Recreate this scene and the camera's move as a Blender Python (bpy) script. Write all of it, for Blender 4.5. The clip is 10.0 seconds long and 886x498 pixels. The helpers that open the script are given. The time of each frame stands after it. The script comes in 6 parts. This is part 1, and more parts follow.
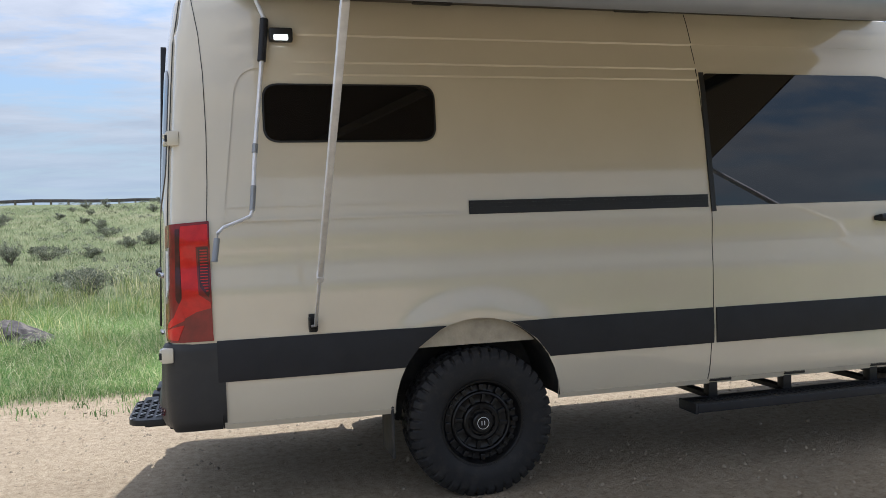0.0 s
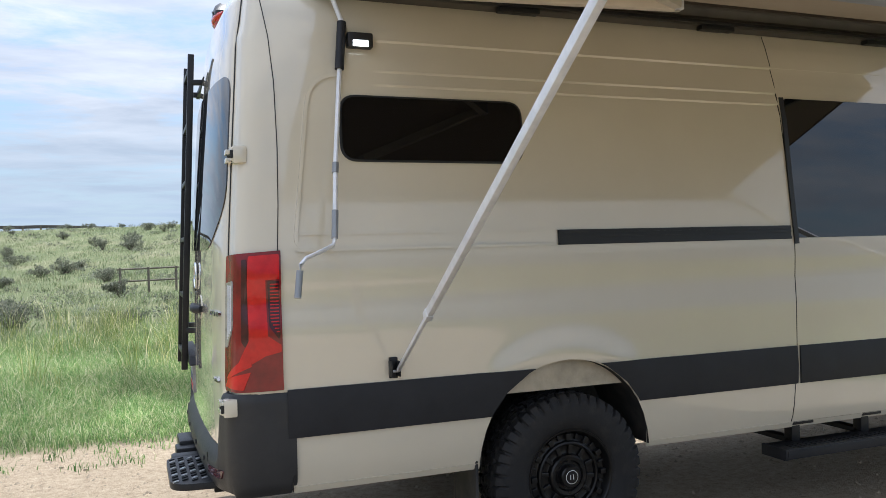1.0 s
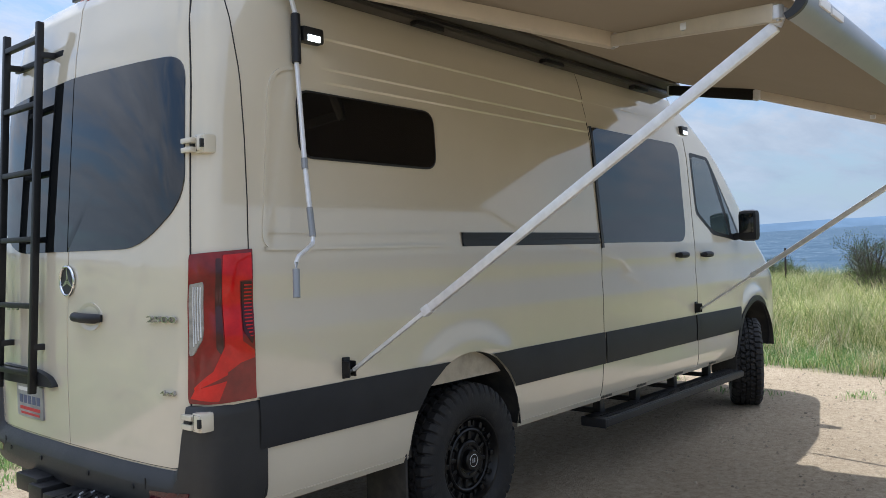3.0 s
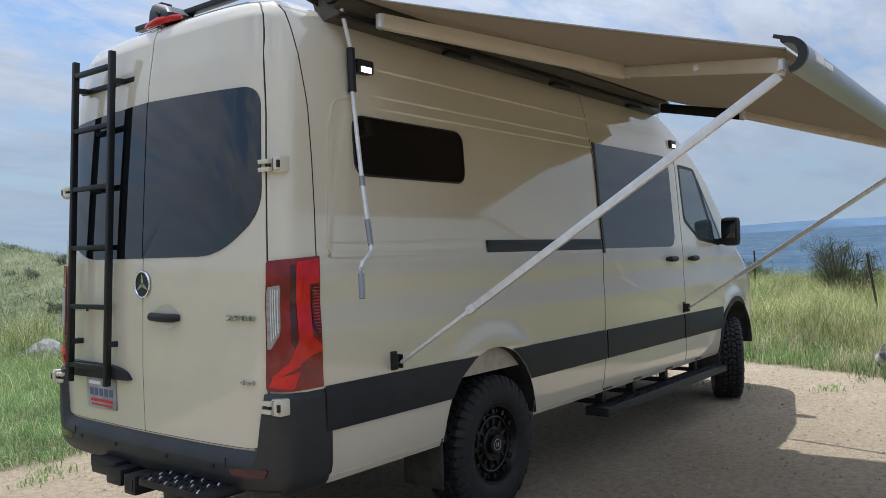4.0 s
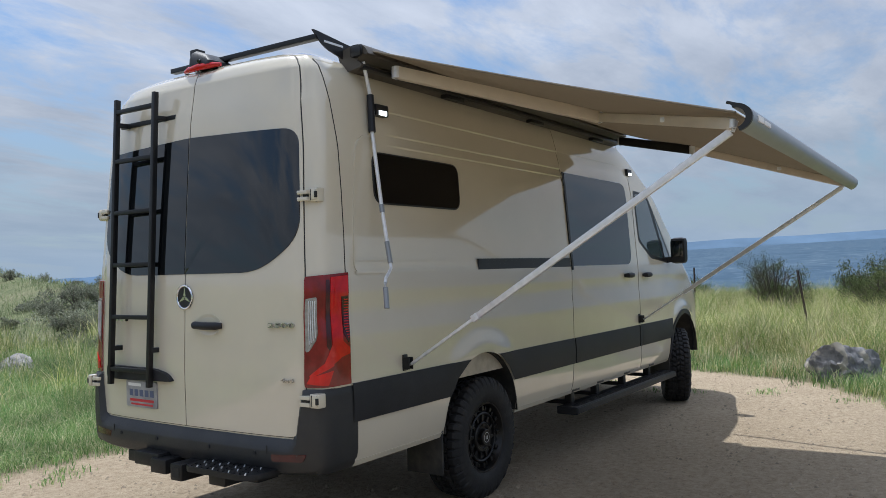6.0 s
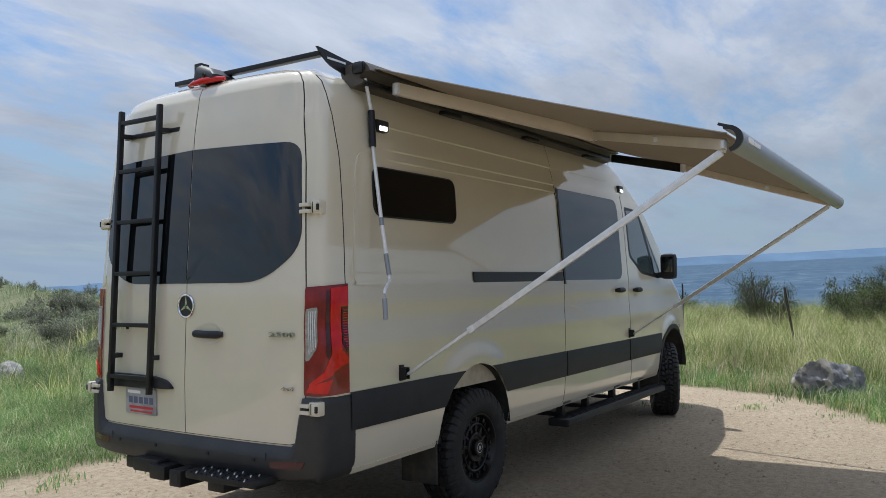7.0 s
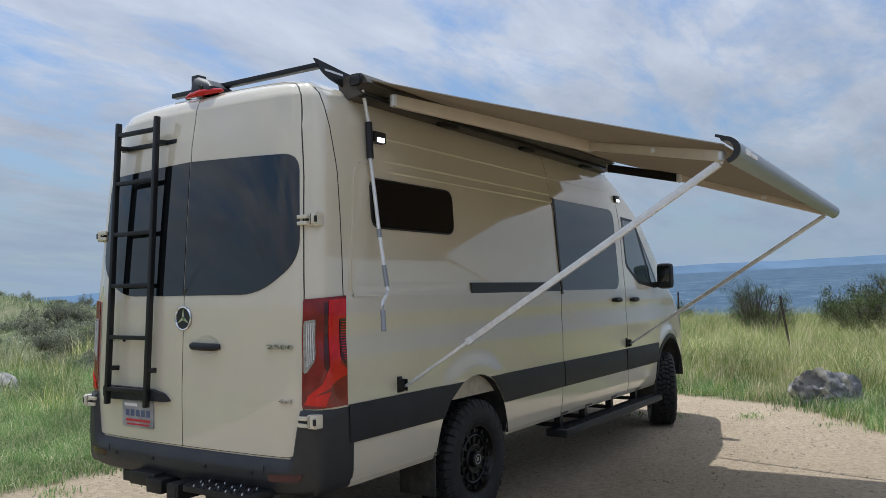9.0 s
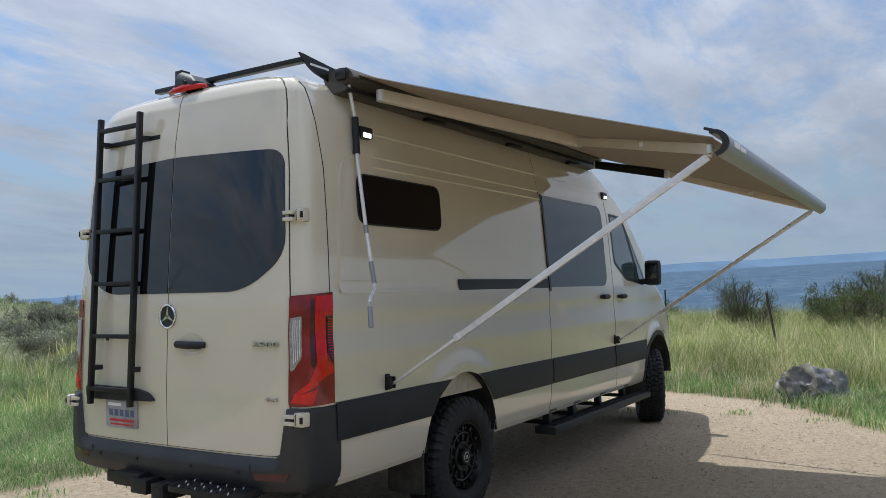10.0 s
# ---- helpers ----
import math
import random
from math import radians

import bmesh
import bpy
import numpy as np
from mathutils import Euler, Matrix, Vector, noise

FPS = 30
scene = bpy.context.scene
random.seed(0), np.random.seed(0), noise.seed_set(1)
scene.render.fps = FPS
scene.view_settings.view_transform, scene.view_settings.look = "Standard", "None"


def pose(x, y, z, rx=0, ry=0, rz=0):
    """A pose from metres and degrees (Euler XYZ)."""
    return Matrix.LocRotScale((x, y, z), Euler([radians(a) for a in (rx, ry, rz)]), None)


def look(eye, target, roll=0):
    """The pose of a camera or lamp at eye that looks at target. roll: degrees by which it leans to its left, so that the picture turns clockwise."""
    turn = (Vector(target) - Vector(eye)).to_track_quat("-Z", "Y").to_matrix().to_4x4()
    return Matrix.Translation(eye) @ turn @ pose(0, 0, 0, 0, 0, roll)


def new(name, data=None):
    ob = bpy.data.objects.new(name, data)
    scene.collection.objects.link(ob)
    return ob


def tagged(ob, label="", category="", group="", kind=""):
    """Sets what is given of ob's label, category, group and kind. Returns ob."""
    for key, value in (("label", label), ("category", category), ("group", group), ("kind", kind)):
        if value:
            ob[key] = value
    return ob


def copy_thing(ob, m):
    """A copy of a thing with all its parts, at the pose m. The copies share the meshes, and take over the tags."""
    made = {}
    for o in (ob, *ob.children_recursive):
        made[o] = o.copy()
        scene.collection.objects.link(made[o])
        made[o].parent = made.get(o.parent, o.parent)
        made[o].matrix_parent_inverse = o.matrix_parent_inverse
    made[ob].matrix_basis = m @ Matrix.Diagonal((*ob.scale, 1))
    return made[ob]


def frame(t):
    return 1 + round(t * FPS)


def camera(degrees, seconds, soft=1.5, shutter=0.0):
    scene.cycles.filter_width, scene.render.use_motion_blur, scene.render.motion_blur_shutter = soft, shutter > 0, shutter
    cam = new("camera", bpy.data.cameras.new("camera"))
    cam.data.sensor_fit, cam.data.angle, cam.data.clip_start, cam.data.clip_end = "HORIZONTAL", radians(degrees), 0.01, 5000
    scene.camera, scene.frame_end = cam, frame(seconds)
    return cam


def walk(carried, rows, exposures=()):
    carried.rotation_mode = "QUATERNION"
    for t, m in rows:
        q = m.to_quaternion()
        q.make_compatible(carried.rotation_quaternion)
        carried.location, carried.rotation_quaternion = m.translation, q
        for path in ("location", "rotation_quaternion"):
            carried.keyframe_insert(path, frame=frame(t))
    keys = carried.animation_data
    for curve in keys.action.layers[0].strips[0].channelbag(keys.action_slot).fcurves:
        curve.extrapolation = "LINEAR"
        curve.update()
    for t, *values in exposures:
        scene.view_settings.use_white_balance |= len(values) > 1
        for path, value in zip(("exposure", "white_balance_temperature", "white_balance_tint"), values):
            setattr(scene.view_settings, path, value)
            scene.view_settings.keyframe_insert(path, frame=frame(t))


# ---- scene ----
cam = camera(57.5, 10.0, soft=0.6)
PATH = [
    (0, (-1.318, -4.196, 1.522), (-0.801, -2.265, 1.45), -1.9),
    (0.5, (-1.641, -3.864, 1.524), (-1.017, -1.964, 1.484), -1.2),
    (1, (-1.995, -3.497, 1.548), (-1.276, -1.631, 1.545), -1.5),
    (1.5, (-2.367, -3.194, 1.515), (-1.534, -1.376, 1.52), -1.3),
    (2, (-2.701, -2.846, 1.524), (-1.634, -1.155, 1.534), -1.5),
    (2.5, (-3.053, -2.682, 1.513), (-1.63, -1.276, 1.517), -1.7),
    (4, (-3.976, -2.744, 1.552), (-2.401, -1.512, 1.562), -1.6),
    (4.5, (-4.229, -2.792, 1.548), (-2.624, -1.598, 1.566), -2.3),
    (5, (-4.43, -2.889, 1.582), (-2.799, -1.731, 1.601), -2.7),
    (6.5, (-4.826, -2.878, 1.561), (-3.158, -1.777, 1.623), -1.0),
    (7, (-4.857, -2.899, 1.564), (-3.184, -1.805, 1.642), -0.8),
    (7.5, (-4.867, -2.902, 1.567), (-3.195, -1.808, 1.656), -0.7),
    (8, (-4.87, -2.892, 1.561), (-3.196, -1.802, 1.66), -0.8),
    (8.5, (-4.867, -2.891, 1.575), (-3.194, -1.8, 1.677), -0.8),
    (9, (-4.864, -2.886, 1.578), (-3.186, -1.803, 1.678), -1.0),
    (9.5, (-4.853, -2.882, 1.575), (-3.168, -1.809, 1.673), -1.1),
    (10, (-4.83, -2.863, 1.557), (-3.135, -1.806, 1.656), -1.3),
]
EXPOSURES = [(0.0, 1.0, 6100, 12), (0.5, 1.24, 6100, 12), (1.0, 1.2, 6100, 11), (1.5, 1.1, 6050, 11), (2.5, 1.08, 5950, 11), (4.0, 0.69, 5950, 10), (4.5, 0.74, 6000, 10), (6.5, 0.53, 6000, 10), (10.0, 0.51, 6000, 10)]
walk(cam, [(t, look(eye, target, roll)) for t, eye, target, roll in PATH], EXPOSURES)

# A beige high-roof camper van with an awning on a sandy pull-out above a valley.
# x runs forward along the van from the rear axle, y to its left, z up from the pad.

# ---- light ----
SUN_TO = Vector((0.13, 0.39, 1.0)).normalized()
world = bpy.data.worlds.new("sky")
scene.world = world
world.use_nodes = True
wn, wl = world.node_tree.nodes, world.node_tree.links
wn.clear()


def wnode(kind, **values):
    n = wn.new(kind)
    for k, v in values.items():
        n.inputs[k].default_value = v
    return n


w_out = wnode("ShaderNodeOutputWorld")
w_bg = wnode("ShaderNodeBackground", Strength=0.105)
w_sky = wnode("ShaderNodeTexSky")
w_sky.sky_type = "NISHITA"
w_sky.sun_disc = False
w_sky.sun_elevation = math.asin(SUN_TO.z)
w_sky.sun_rotation = math.atan2(SUN_TO.x, SUN_TO.y)
w_sky.air_density, w_sky.dust_density, w_sky.ozone_density = 1.0, 0.7, 1.5
w_tc = wnode("ShaderNodeTexCoord")
w_sep = wnode("ShaderNodeSeparateXYZ")
wl.new(w_tc.outputs["Generated"], w_sep.inputs[0])
# keep the sky lit down to and just under the horizon
w_max = wnode("ShaderNodeMath")
w_max.operation = "MAXIMUM"
w_max.inputs[1].default_value = 0.012
wl.new(w_sep.outputs[2], w_max.inputs[0])
w_com = wnode("ShaderNodeCombineXYZ")
wl.new(w_sep.outputs[0], w_com.inputs[0])
wl.new(w_sep.outputs[1], w_com.inputs[1])
wl.new(w_max.outputs[0], w_com.inputs[2])
wl.new(w_com.outputs[0], w_sky.inputs["Vector"]) if "Vector" in w_sky.inputs else None
# a cloud sheet: directions projected on a flat layer
w_add = wnode("ShaderNodeMath")
w_add.inputs[1].default_value = 0.16
wl.new(w_max.outputs[0], w_add.inputs[0])
w_dx, w_dy = wnode("ShaderNodeMath"), wnode("ShaderNodeMath")
for n, o in ((w_dx, 0), (w_dy, 1)):
    n.operation = "DIVIDE"
    wl.new(w_sep.outputs[o], n.inputs[0])
    wl.new(w_add.outputs[0], n.inputs[1])
w_uv = wnode("ShaderNodeCombineXYZ")
wl.new(w_dx.outputs[0], w_uv.inputs[0])
wl.new(w_dy.outputs[0], w_uv.inputs[1])
w_n1 = wnode("ShaderNodeTexNoise", Scale=1.5, Detail=11.0, Roughness=0.64, Distortion=0.3)
w_n2 = wnode("ShaderNodeTexNoise", Scale=2.2, Detail=8.0, Roughness=0.6, Distortion=0.2)
w_map = wnode("ShaderNodeMapping", Location=(3.7, 1.3, 0.0), Rotation=(0, 0, 0.5), Scale=(0.75, 1.5, 1))
wl.new(w_uv.outputs[0], w_map.inputs[0])
wl.new(w_map.outputs[0], w_n1.inputs["Vector"])
wl.new(w_map.outputs[0], w_n2.inputs["Vector"])
w_r1 = wnode("ShaderNodeValToRGB")
w_r1.color_ramp.elements[0].position, w_r1.color_ramp.elements[1].position = 0.37, 0.53
wl.new(w_n1.outputs[0], w_r1.inputs[0])
w_r2 = wnode("ShaderNodeValToRGB")
w_r2.color_ramp.elements[0].position, w_r2.color_ramp.elements[1].position = 0.35, 0.7
w_r2.color_ramp.elements[0].color = (2.9, 3.1, 3.5, 1)
w_r2.color_ramp.elements[1].color = (4.4, 4.5, 4.75, 1)
wl.new(w_n2.outputs[0], w_r2.inputs[0])
w_mix = wnode("ShaderNodeMix")
w_mix.data_type = "RGBA"
w_fac = wnode("ShaderNodeMath")
w_fac.operation = "MULTIPLY"
w_fac.inputs[1].default_value = 0.86
wl.new(w_r1.outputs[0], w_fac.inputs[0])
wl.new(w_fac.outputs[0], w_mix.inputs["Factor"])
w_dim = wnode("ShaderNodeVectorMath")
w_dim.operation = "SCALE"
w_dim.inputs["Scale"].default_value = 0.72
wl.new(w_sky.outputs[0], w_dim.inputs[0])
wl.new(w_dim.outputs[0], w_mix.inputs["A"])
wl.new(w_r2.outputs[0], w_mix.inputs["B"])
w_hi = wnode("ShaderNodeMapRange")
w_hi.inputs["From Min"].default_value, w_hi.inputs["From Max"].default_value = 0.05, 0.85
w_hi.inputs["To Min"].default_value, w_hi.inputs["To Max"].default_value = 0.67, 2.0
wl.new(w_sep.outputs[2], w_hi.inputs[0])
w_sc = wnode("ShaderNodeVectorMath")
w_sc.operation = "SCALE"
wl.new(w_mix.outputs["Result"], w_sc.inputs[0])
wl.new(w_hi.outputs[0], w_sc.inputs["Scale"])
# pale haze along the horizon
w_hz = wnode("ShaderNodeMapRange")
w_hz.inputs["From Min"].default_value, w_hz.inputs["From Max"].default_value = -0.01, 0.18
w_hz.inputs["To Min"].default_value, w_hz.inputs["To Max"].default_value = 0.88, 0.0
wl.new(w_sep.outputs[2], w_hz.inputs[0])
w_haze = wnode("ShaderNodeMix")
w_haze.data_type = "RGBA"
wl.new(w_hz.outputs[0], w_haze.inputs["Factor"])
wl.new(w_sc.outputs[0], w_haze.inputs["A"])
w_haze.inputs["B"].default_value = (2.15, 2.85, 3.65, 1)
wl.new(w_haze.outputs["Result"], w_bg.inputs["Color"])
wl.new(w_bg.outputs[0], w_out.inputs[0])

sun = new("sun", bpy.data.lights.new("sun", "SUN"))
sun.data.energy, sun.data.angle, sun.data.color = 3.15, radians(0.6), (1.0, 0.96, 0.9)
sun.matrix_world = look(SUN_TO * 50, (0, 0, 0))


# ---- materials ----
def material(name, colour, rough=0.5, metal=0.0, colour2=None, scale=8.0, bump=0.0, bump_scale=60.0, coat=0.0,
             detail=6.0, lo=0.35, hi=0.65, spec=0.5, rough2=None, obj_random=0.0):
    m = bpy.data.materials.new(name)
    m.use_nodes = True
    nt = m.node_tree
    b = nt.nodes["Principled BSDF"]
    b.inputs["Base Color"].default_value = (*colour, 1)
    b.inputs["Roughness"].default_value = rough
    b.inputs["Metallic"].default_value = metal
    b.inputs["Coat Weight"].default_value = coat
    b.inputs["Coat Roughness"].default_value = 0.03
    b.inputs["Specular IOR Level"].default_value = spec
    tc = nt.nodes.new("ShaderNodeTexCoord")
    if colour2:
        n = nt.nodes.new("ShaderNodeTexNoise")
        n.inputs["Scale"].default_value, n.inputs["Detail"].default_value = scale, detail
        n.inputs["Roughness"].default_value = 0.62
        nt.links.new(tc.outputs["Object"], n.inputs["Vector"])
        r = nt.nodes.new("ShaderNodeValToRGB")
        r.color_ramp.elements[0].position, r.color_ramp.elements[1].position = lo, hi
        r.color_ramp.elements[0].color, r.color_ramp.elements[1].color = (*colour, 1), (*colour2, 1)
        nt.links.new(n.outputs[0], r.inputs[0])
        nt.links.new(r.outputs[0], b.inputs["Base Color"])
        if rough2 is not None:
            mr = nt.nodes.new("ShaderNodeMapRange")
            mr.inputs["From Min"].default_value, mr.inputs["From Max"].default_value = lo, hi
            mr.inputs["To Min"].default_value, mr.inputs["To Max"].default_value = rough, rough2
            nt.links.new(n.outputs[0], mr.inputs[0])
            nt.links.new(mr.outputs[0], b.inputs["Roughness"])
    if bump:
        n2 = nt.nodes.new("ShaderNodeTexNoise")
        n2.inputs["Scale"].default_value, n2.inputs["Detail"].default_value = bump_scale, 5.0
        nt.links.new(tc.outputs["Object"], n2.inputs["Vector"])
        bp = nt.nodes.new("ShaderNodeBump")
        bp.inputs["Strength"].default_value, bp.inputs["Distance"].default_value = bump, 0.01
        nt.links.new(n2.outputs[0], bp.inputs["Height"])
        nt.links.new(bp.outputs[0], b.inputs["Normal"])
    return m


PAINT = material("beige_paint", (0.59, 0.54, 0.43), 0.09, coat=1.0, spec=0.5, colour2=(0.62, 0.568, 0.455), scale=1.6, detail=8)
PAINT_IN = material("beige_inner_panel", (0.5, 0.44, 0.33), 0.6, colour2=(0.36, 0.31, 0.23), scale=9, bump=0.2)
CLAD = material("charcoal_plastic", (0.015, 0.016, 0.019), 0.5, colour2=(0.021, 0.022, 0.026), scale=5, bump=0.12, bump_scale=420, spec=0.3)
BUMP = material("grey_bumper_plastic", (0.018, 0.019, 0.021), 0.5, colour2=(0.042, 0.040, 0.038), scale=3.0, lo=0.45, hi=0.85, bump=0.14, bump_scale=350)
RUBBER = material("tyre_rubber", (0.014, 0.014, 0.015), 0.66, spec=0.35, colour2=(0.034, 0.031, 0.028), scale=14, lo=0.5, hi=0.8, bump=0.2, bump_scale=120)
GAP = material("dark_gap", (0.012, 0.012, 0.012), 0.7)
SEAL = material("black_seal", (0.014, 0.014, 0.015), 0.45)
GLASS = material("tinted_privacy_glass", (0.004, 0.005, 0.006), 0.015, spec=0.85)
BLACKGLASS = material("black_tinted_glass", (0.003, 0.003, 0.0035), 0.02, spec=0.35)
CABGLASS = material("cab_glass", (0.05, 0.075, 0.08), 0.03, coat=0.6)
RIM = material("satin_black_rim", (0.006, 0.006, 0.0065), 0.34, spec=0.35, colour2=(0.014, 0.013, 0.012), scale=22, lo=0.5, hi=0.8)
BLACKMETAL = material("black_powder_coat", (0.008, 0.0085, 0.0095), 0.42, spec=0.35, colour2=(0.013, 0.013, 0.0145), scale=30, bump=0.08, bump_scale=500)
STEEL = material("bare_steel", (0.5, 0.5, 0.5), 0.3, metal=1.0)
CHROME = material("chrome", (0.75, 0.76, 0.78), 0.12, metal=1.0)
ALU = material("anodised_aluminium", (0.80, 0.81, 0.83), 0.3, metal=0.25, colour2=(0.68, 0.69, 0.71), scale=20)
CASE = material("dark_awning_case", (0.085, 0.075, 0.062), 0.6, colour2=(0.06, 0.054, 0.046), scale=5)
BADGEMETAL = material("bright_badge_metal", (0.5, 0.5, 0.51), 0.16, metal=1.0)
ARMW = material("cream_powder_coat", (0.62, 0.55, 0.44), 0.45, colour2=(0.55, 0.49, 0.4), scale=6)
RAILG = material("grey_rail_paint", (0.24, 0.255, 0.275), 0.35, metal=0.3, colour2=(0.27, 0.285, 0.3), scale=5)
LAMPRED = material("red_lens", (0.62, 0.010, 0.008), 0.1, coat=0.4, spec=0.35, colour2=(0.46, 0.006, 0.006), scale=14)
LAMPDARK = material("dark_red_lens", (0.24, 0.012, 0.014), 0.1, coat=0.4, spec=0.4, colour2=(0.13, 0.008, 0.010), scale=9)
LAMPDEEP = material("maroon_lens", (0.07, 0.010, 0.014), 0.1, coat=0.4, spec=0.4, colour2=(0.04, 0.008, 0.011), scale=20)
LAMPCLEAR = material("clear_lens", (0.34, 0.32, 0.30), 0.12, coat=1.0, colour2=(0.2, 0.185, 0.175), scale=30)
PLATE = material("plate_grey", (0.2, 0.2, 0.21), 0.35, colour2=(0.42, 0.42, 0.43), scale=5)
WHITE = material("white_print", (0.75, 0.75, 0.75), 0.5)
REDPRINT = material("red_print", (0.5, 0.03, 0.04), 0.5)
BLUEPRINT = material("blue_print", (0.09, 0.11, 0.2), 0.5)
MUD = material("mud_flap_rubber", (0.02, 0.02, 0.02), 0.7, colour2=(0.07, 0.06, 0.05), scale=8, lo=0.45, hi=0.8)
WOODGREY = material("weathered_wood", (0.19, 0.16, 0.12), 0.85, colour2=(0.1, 0.085, 0.07), scale=12, bump=0.4)
RUST = material("rusty_post_metal", (0.035, 0.028, 0.026), 0.75, colour2=(0.07, 0.04, 0.028), scale=20)
GALV = material("rusted_rail", (0.07, 0.06, 0.055), 0.7, metal=0.1, colour2=(0.12, 0.1, 0.09), scale=3)


def fabric_material():
    m = material("taupe_awning_fabric", (0.235, 0.210, 0.168), 0.85, colour2=(0.275, 0.246, 0.20), scale=1.1, bump=0.15, bump_scale=900, spec=0.2)
    nt = m.node_tree
    b = nt.nodes["Principled BSDF"]
    tr = nt.nodes.new("ShaderNodeBsdfTranslucent")
    tr.inputs[0].default_value = (0.40, 0.335, 0.25, 1)
    mix = nt.nodes.new("ShaderNodeMixShader")
    mix.inputs[0].default_value = 0.4
    nt.links.new(b.outputs[0], mix.inputs[1])
    nt.links.new(tr.outputs[0], mix.inputs[2])
    nt.links.new(mix.outputs[0], nt.nodes["Material Output"].inputs[0])
    return m


FABRIC = fabric_material()


def led_material():
    m = material("lit_led", (0.9, 0.92, 0.95), 0.3)
    b = m.node_tree.nodes["Principled BSDF"]
    b.inputs["Emission Color"].default_value = (0.93, 1.0, 0.98, 1)
    b.inputs["Emission Strength"].default_value = 1.6
    return m


LED = led_material()


def island_material(name, stops, rough=0.8, translucent=0.25):
    """Foliage: a colour for each blade or leaf, some light through it."""
    m = bpy.data.materials.new(name)
    m.use_nodes = True
    nt = m.node_tree
    b = nt.nodes["Principled BSDF"]
    b.inputs["Roughness"].default_value = rough
    b.inputs["Specular IOR Level"].default_value = 0.25
    g = nt.nodes.new("ShaderNodeNewGeometry")
    r = nt.nodes.new("ShaderNodeValToRGB")
    els = r.color_ramp.elements
    while len(els) < len(stops):
        els.new(0.5)
    for e, (p, c) in zip(els, stops):
        e.position, e.color = p, (*c, 1)
    nt.links.new(g.outputs["Random Per Island"], r.inputs[0])
    tc = nt.nodes.new("ShaderNodeTexCoord")
    n = nt.nodes.new("ShaderNodeTexNoise")
    n.inputs["Scale"].default_value, n.inputs["Detail"].default_value = 0.8, 5.0
    nt.links.new(tc.outputs["Object"], n.inputs["Vector"])
    mr = nt.nodes.new("ShaderNodeMapRange")
    mr.inputs["From Min"].default_value, mr.inputs["From Max"].default_value = 0.3, 0.7
    mr.inputs["To Min"].default_value, mr.inputs["To Max"].default_value = 0.42, 1.62
    nt.links.new(n.outputs[0], mr.inputs[0])
    mul = nt.nodes.new("ShaderNodeVectorMath")
    mul.operation = "SCALE"
    nt.links.new(r.outputs[0], mul.inputs[0])
    nt.links.new(mr.outputs[0], mul.inputs["Scale"])
    nt.links.new(mul.outputs[0], b.inputs["Base Color"])
    tr = nt.nodes.new("ShaderNodeBsdfTranslucent")
    nt.links.new(mul.outputs[0], tr.inputs[0])
    mix = nt.nodes.new("ShaderNodeMixShader")
    mix.inputs[0].default_value = translucent
    nt.links.new(b.outputs[0], mix.inputs[1])
    nt.links.new(tr.outputs[0], mix.inputs[2])
    nt.links.new(mix.outputs[0], nt.nodes["Material Output"].inputs[0])
    return m


GRASS_GREEN = island_material("fresh_grass", [(0.0, (0.085, 0.182, 0.052)), (0.5, (0.19, 0.305, 0.105)), (0.8, (0.37, 0.41, 0.2)), (1.0, (0.62, 0.58, 0.40))], translucent=0.35)
GRASS_TALL = island_material("tall_dry_grass", [(0.0, (0.09, 0.16, 0.035)), (0.45, (0.25, 0.31, 0.09)), (0.72, (0.47, 0.45, 0.19)), (1.0, (0.80, 0.72, 0.46))], translucent=0.35)
GRASS_HILL = island_material("hill_grass", [(0.0, (0.10, 0.15, 0.06)), (0.5, (0.19, 0.235, 0.115)), (0.8, (0.31, 0.32, 0.19)), (1.0, (0.48, 0.45, 0.31))], translucent=0.3)
STRAW = island_material("dry_straw", [(0.0, (0.34, 0.29, 0.15)), (0.6, (0.58, 0.50, 0.30)), (1.0, (0.78, 0.71, 0.50))], translucent=0.3)
SAGE = island_material("sage_leaves", [(0.0, (0.085, 0.098, 0.068)), (0.5, (0.185, 0.20, 0.145)), (1.0, (0.34, 0.35, 0.265))], translucent=0.35)
BUSHG = island_material("bitterbrush_leaves", [(0.0, (0.03, 0.05, 0.016)), (0.5, (0.085, 0.115, 0.04)), (1.0, (0.22, 0.24, 0.10))], translucent=0.25)
TWIG = material("grey_brown_twigs", (0.075, 0.06, 0.05), 0.9, colour2=(0.13, 0.11, 0.09), scale=30)


def rock_material(name, a, b2, c):
    m = material(name, a, 0.9, colour2=b2, scale=10, bump=1.0, bump_scale=26, lo=0.38, hi=0.64, detail=9)
    nt = m.node_tree
    b = nt.nodes["Principled BSDF"]
    ramp = b.inputs["Base Color"].links[0].from_node
    n = nt.nodes.new("ShaderNodeTexNoise")
    n.inputs["Scale"].default_value, n.inputs["Detail"].default_value = 5.0, 10.0
    tc = next(k for k in nt.nodes if k.bl_idname == "ShaderNodeTexCoord")
    nt.links.new(tc.outputs["Object"], n.inputs["Vector"])
    r = nt.nodes.new("ShaderNodeValToRGB")
    r.color_ramp.elements[0].position, r.color_ramp.elements[1].position = 0.55, 0.60
    nt.links.new(n.outputs[0], r.inputs[0])
    mx = nt.nodes.new("ShaderNodeMix")
    mx.data_type = "RGBA"
    nt.links.new(r.outputs[0], mx.inputs["Factor"])
    nt.links.new(ramp.outputs[0], mx.inputs["A"])
    mx.inputs["B"].default_value = (*c, 1)
    nt.links.new(mx.outputs["Result"], b.inputs["Base Color"])
    return m


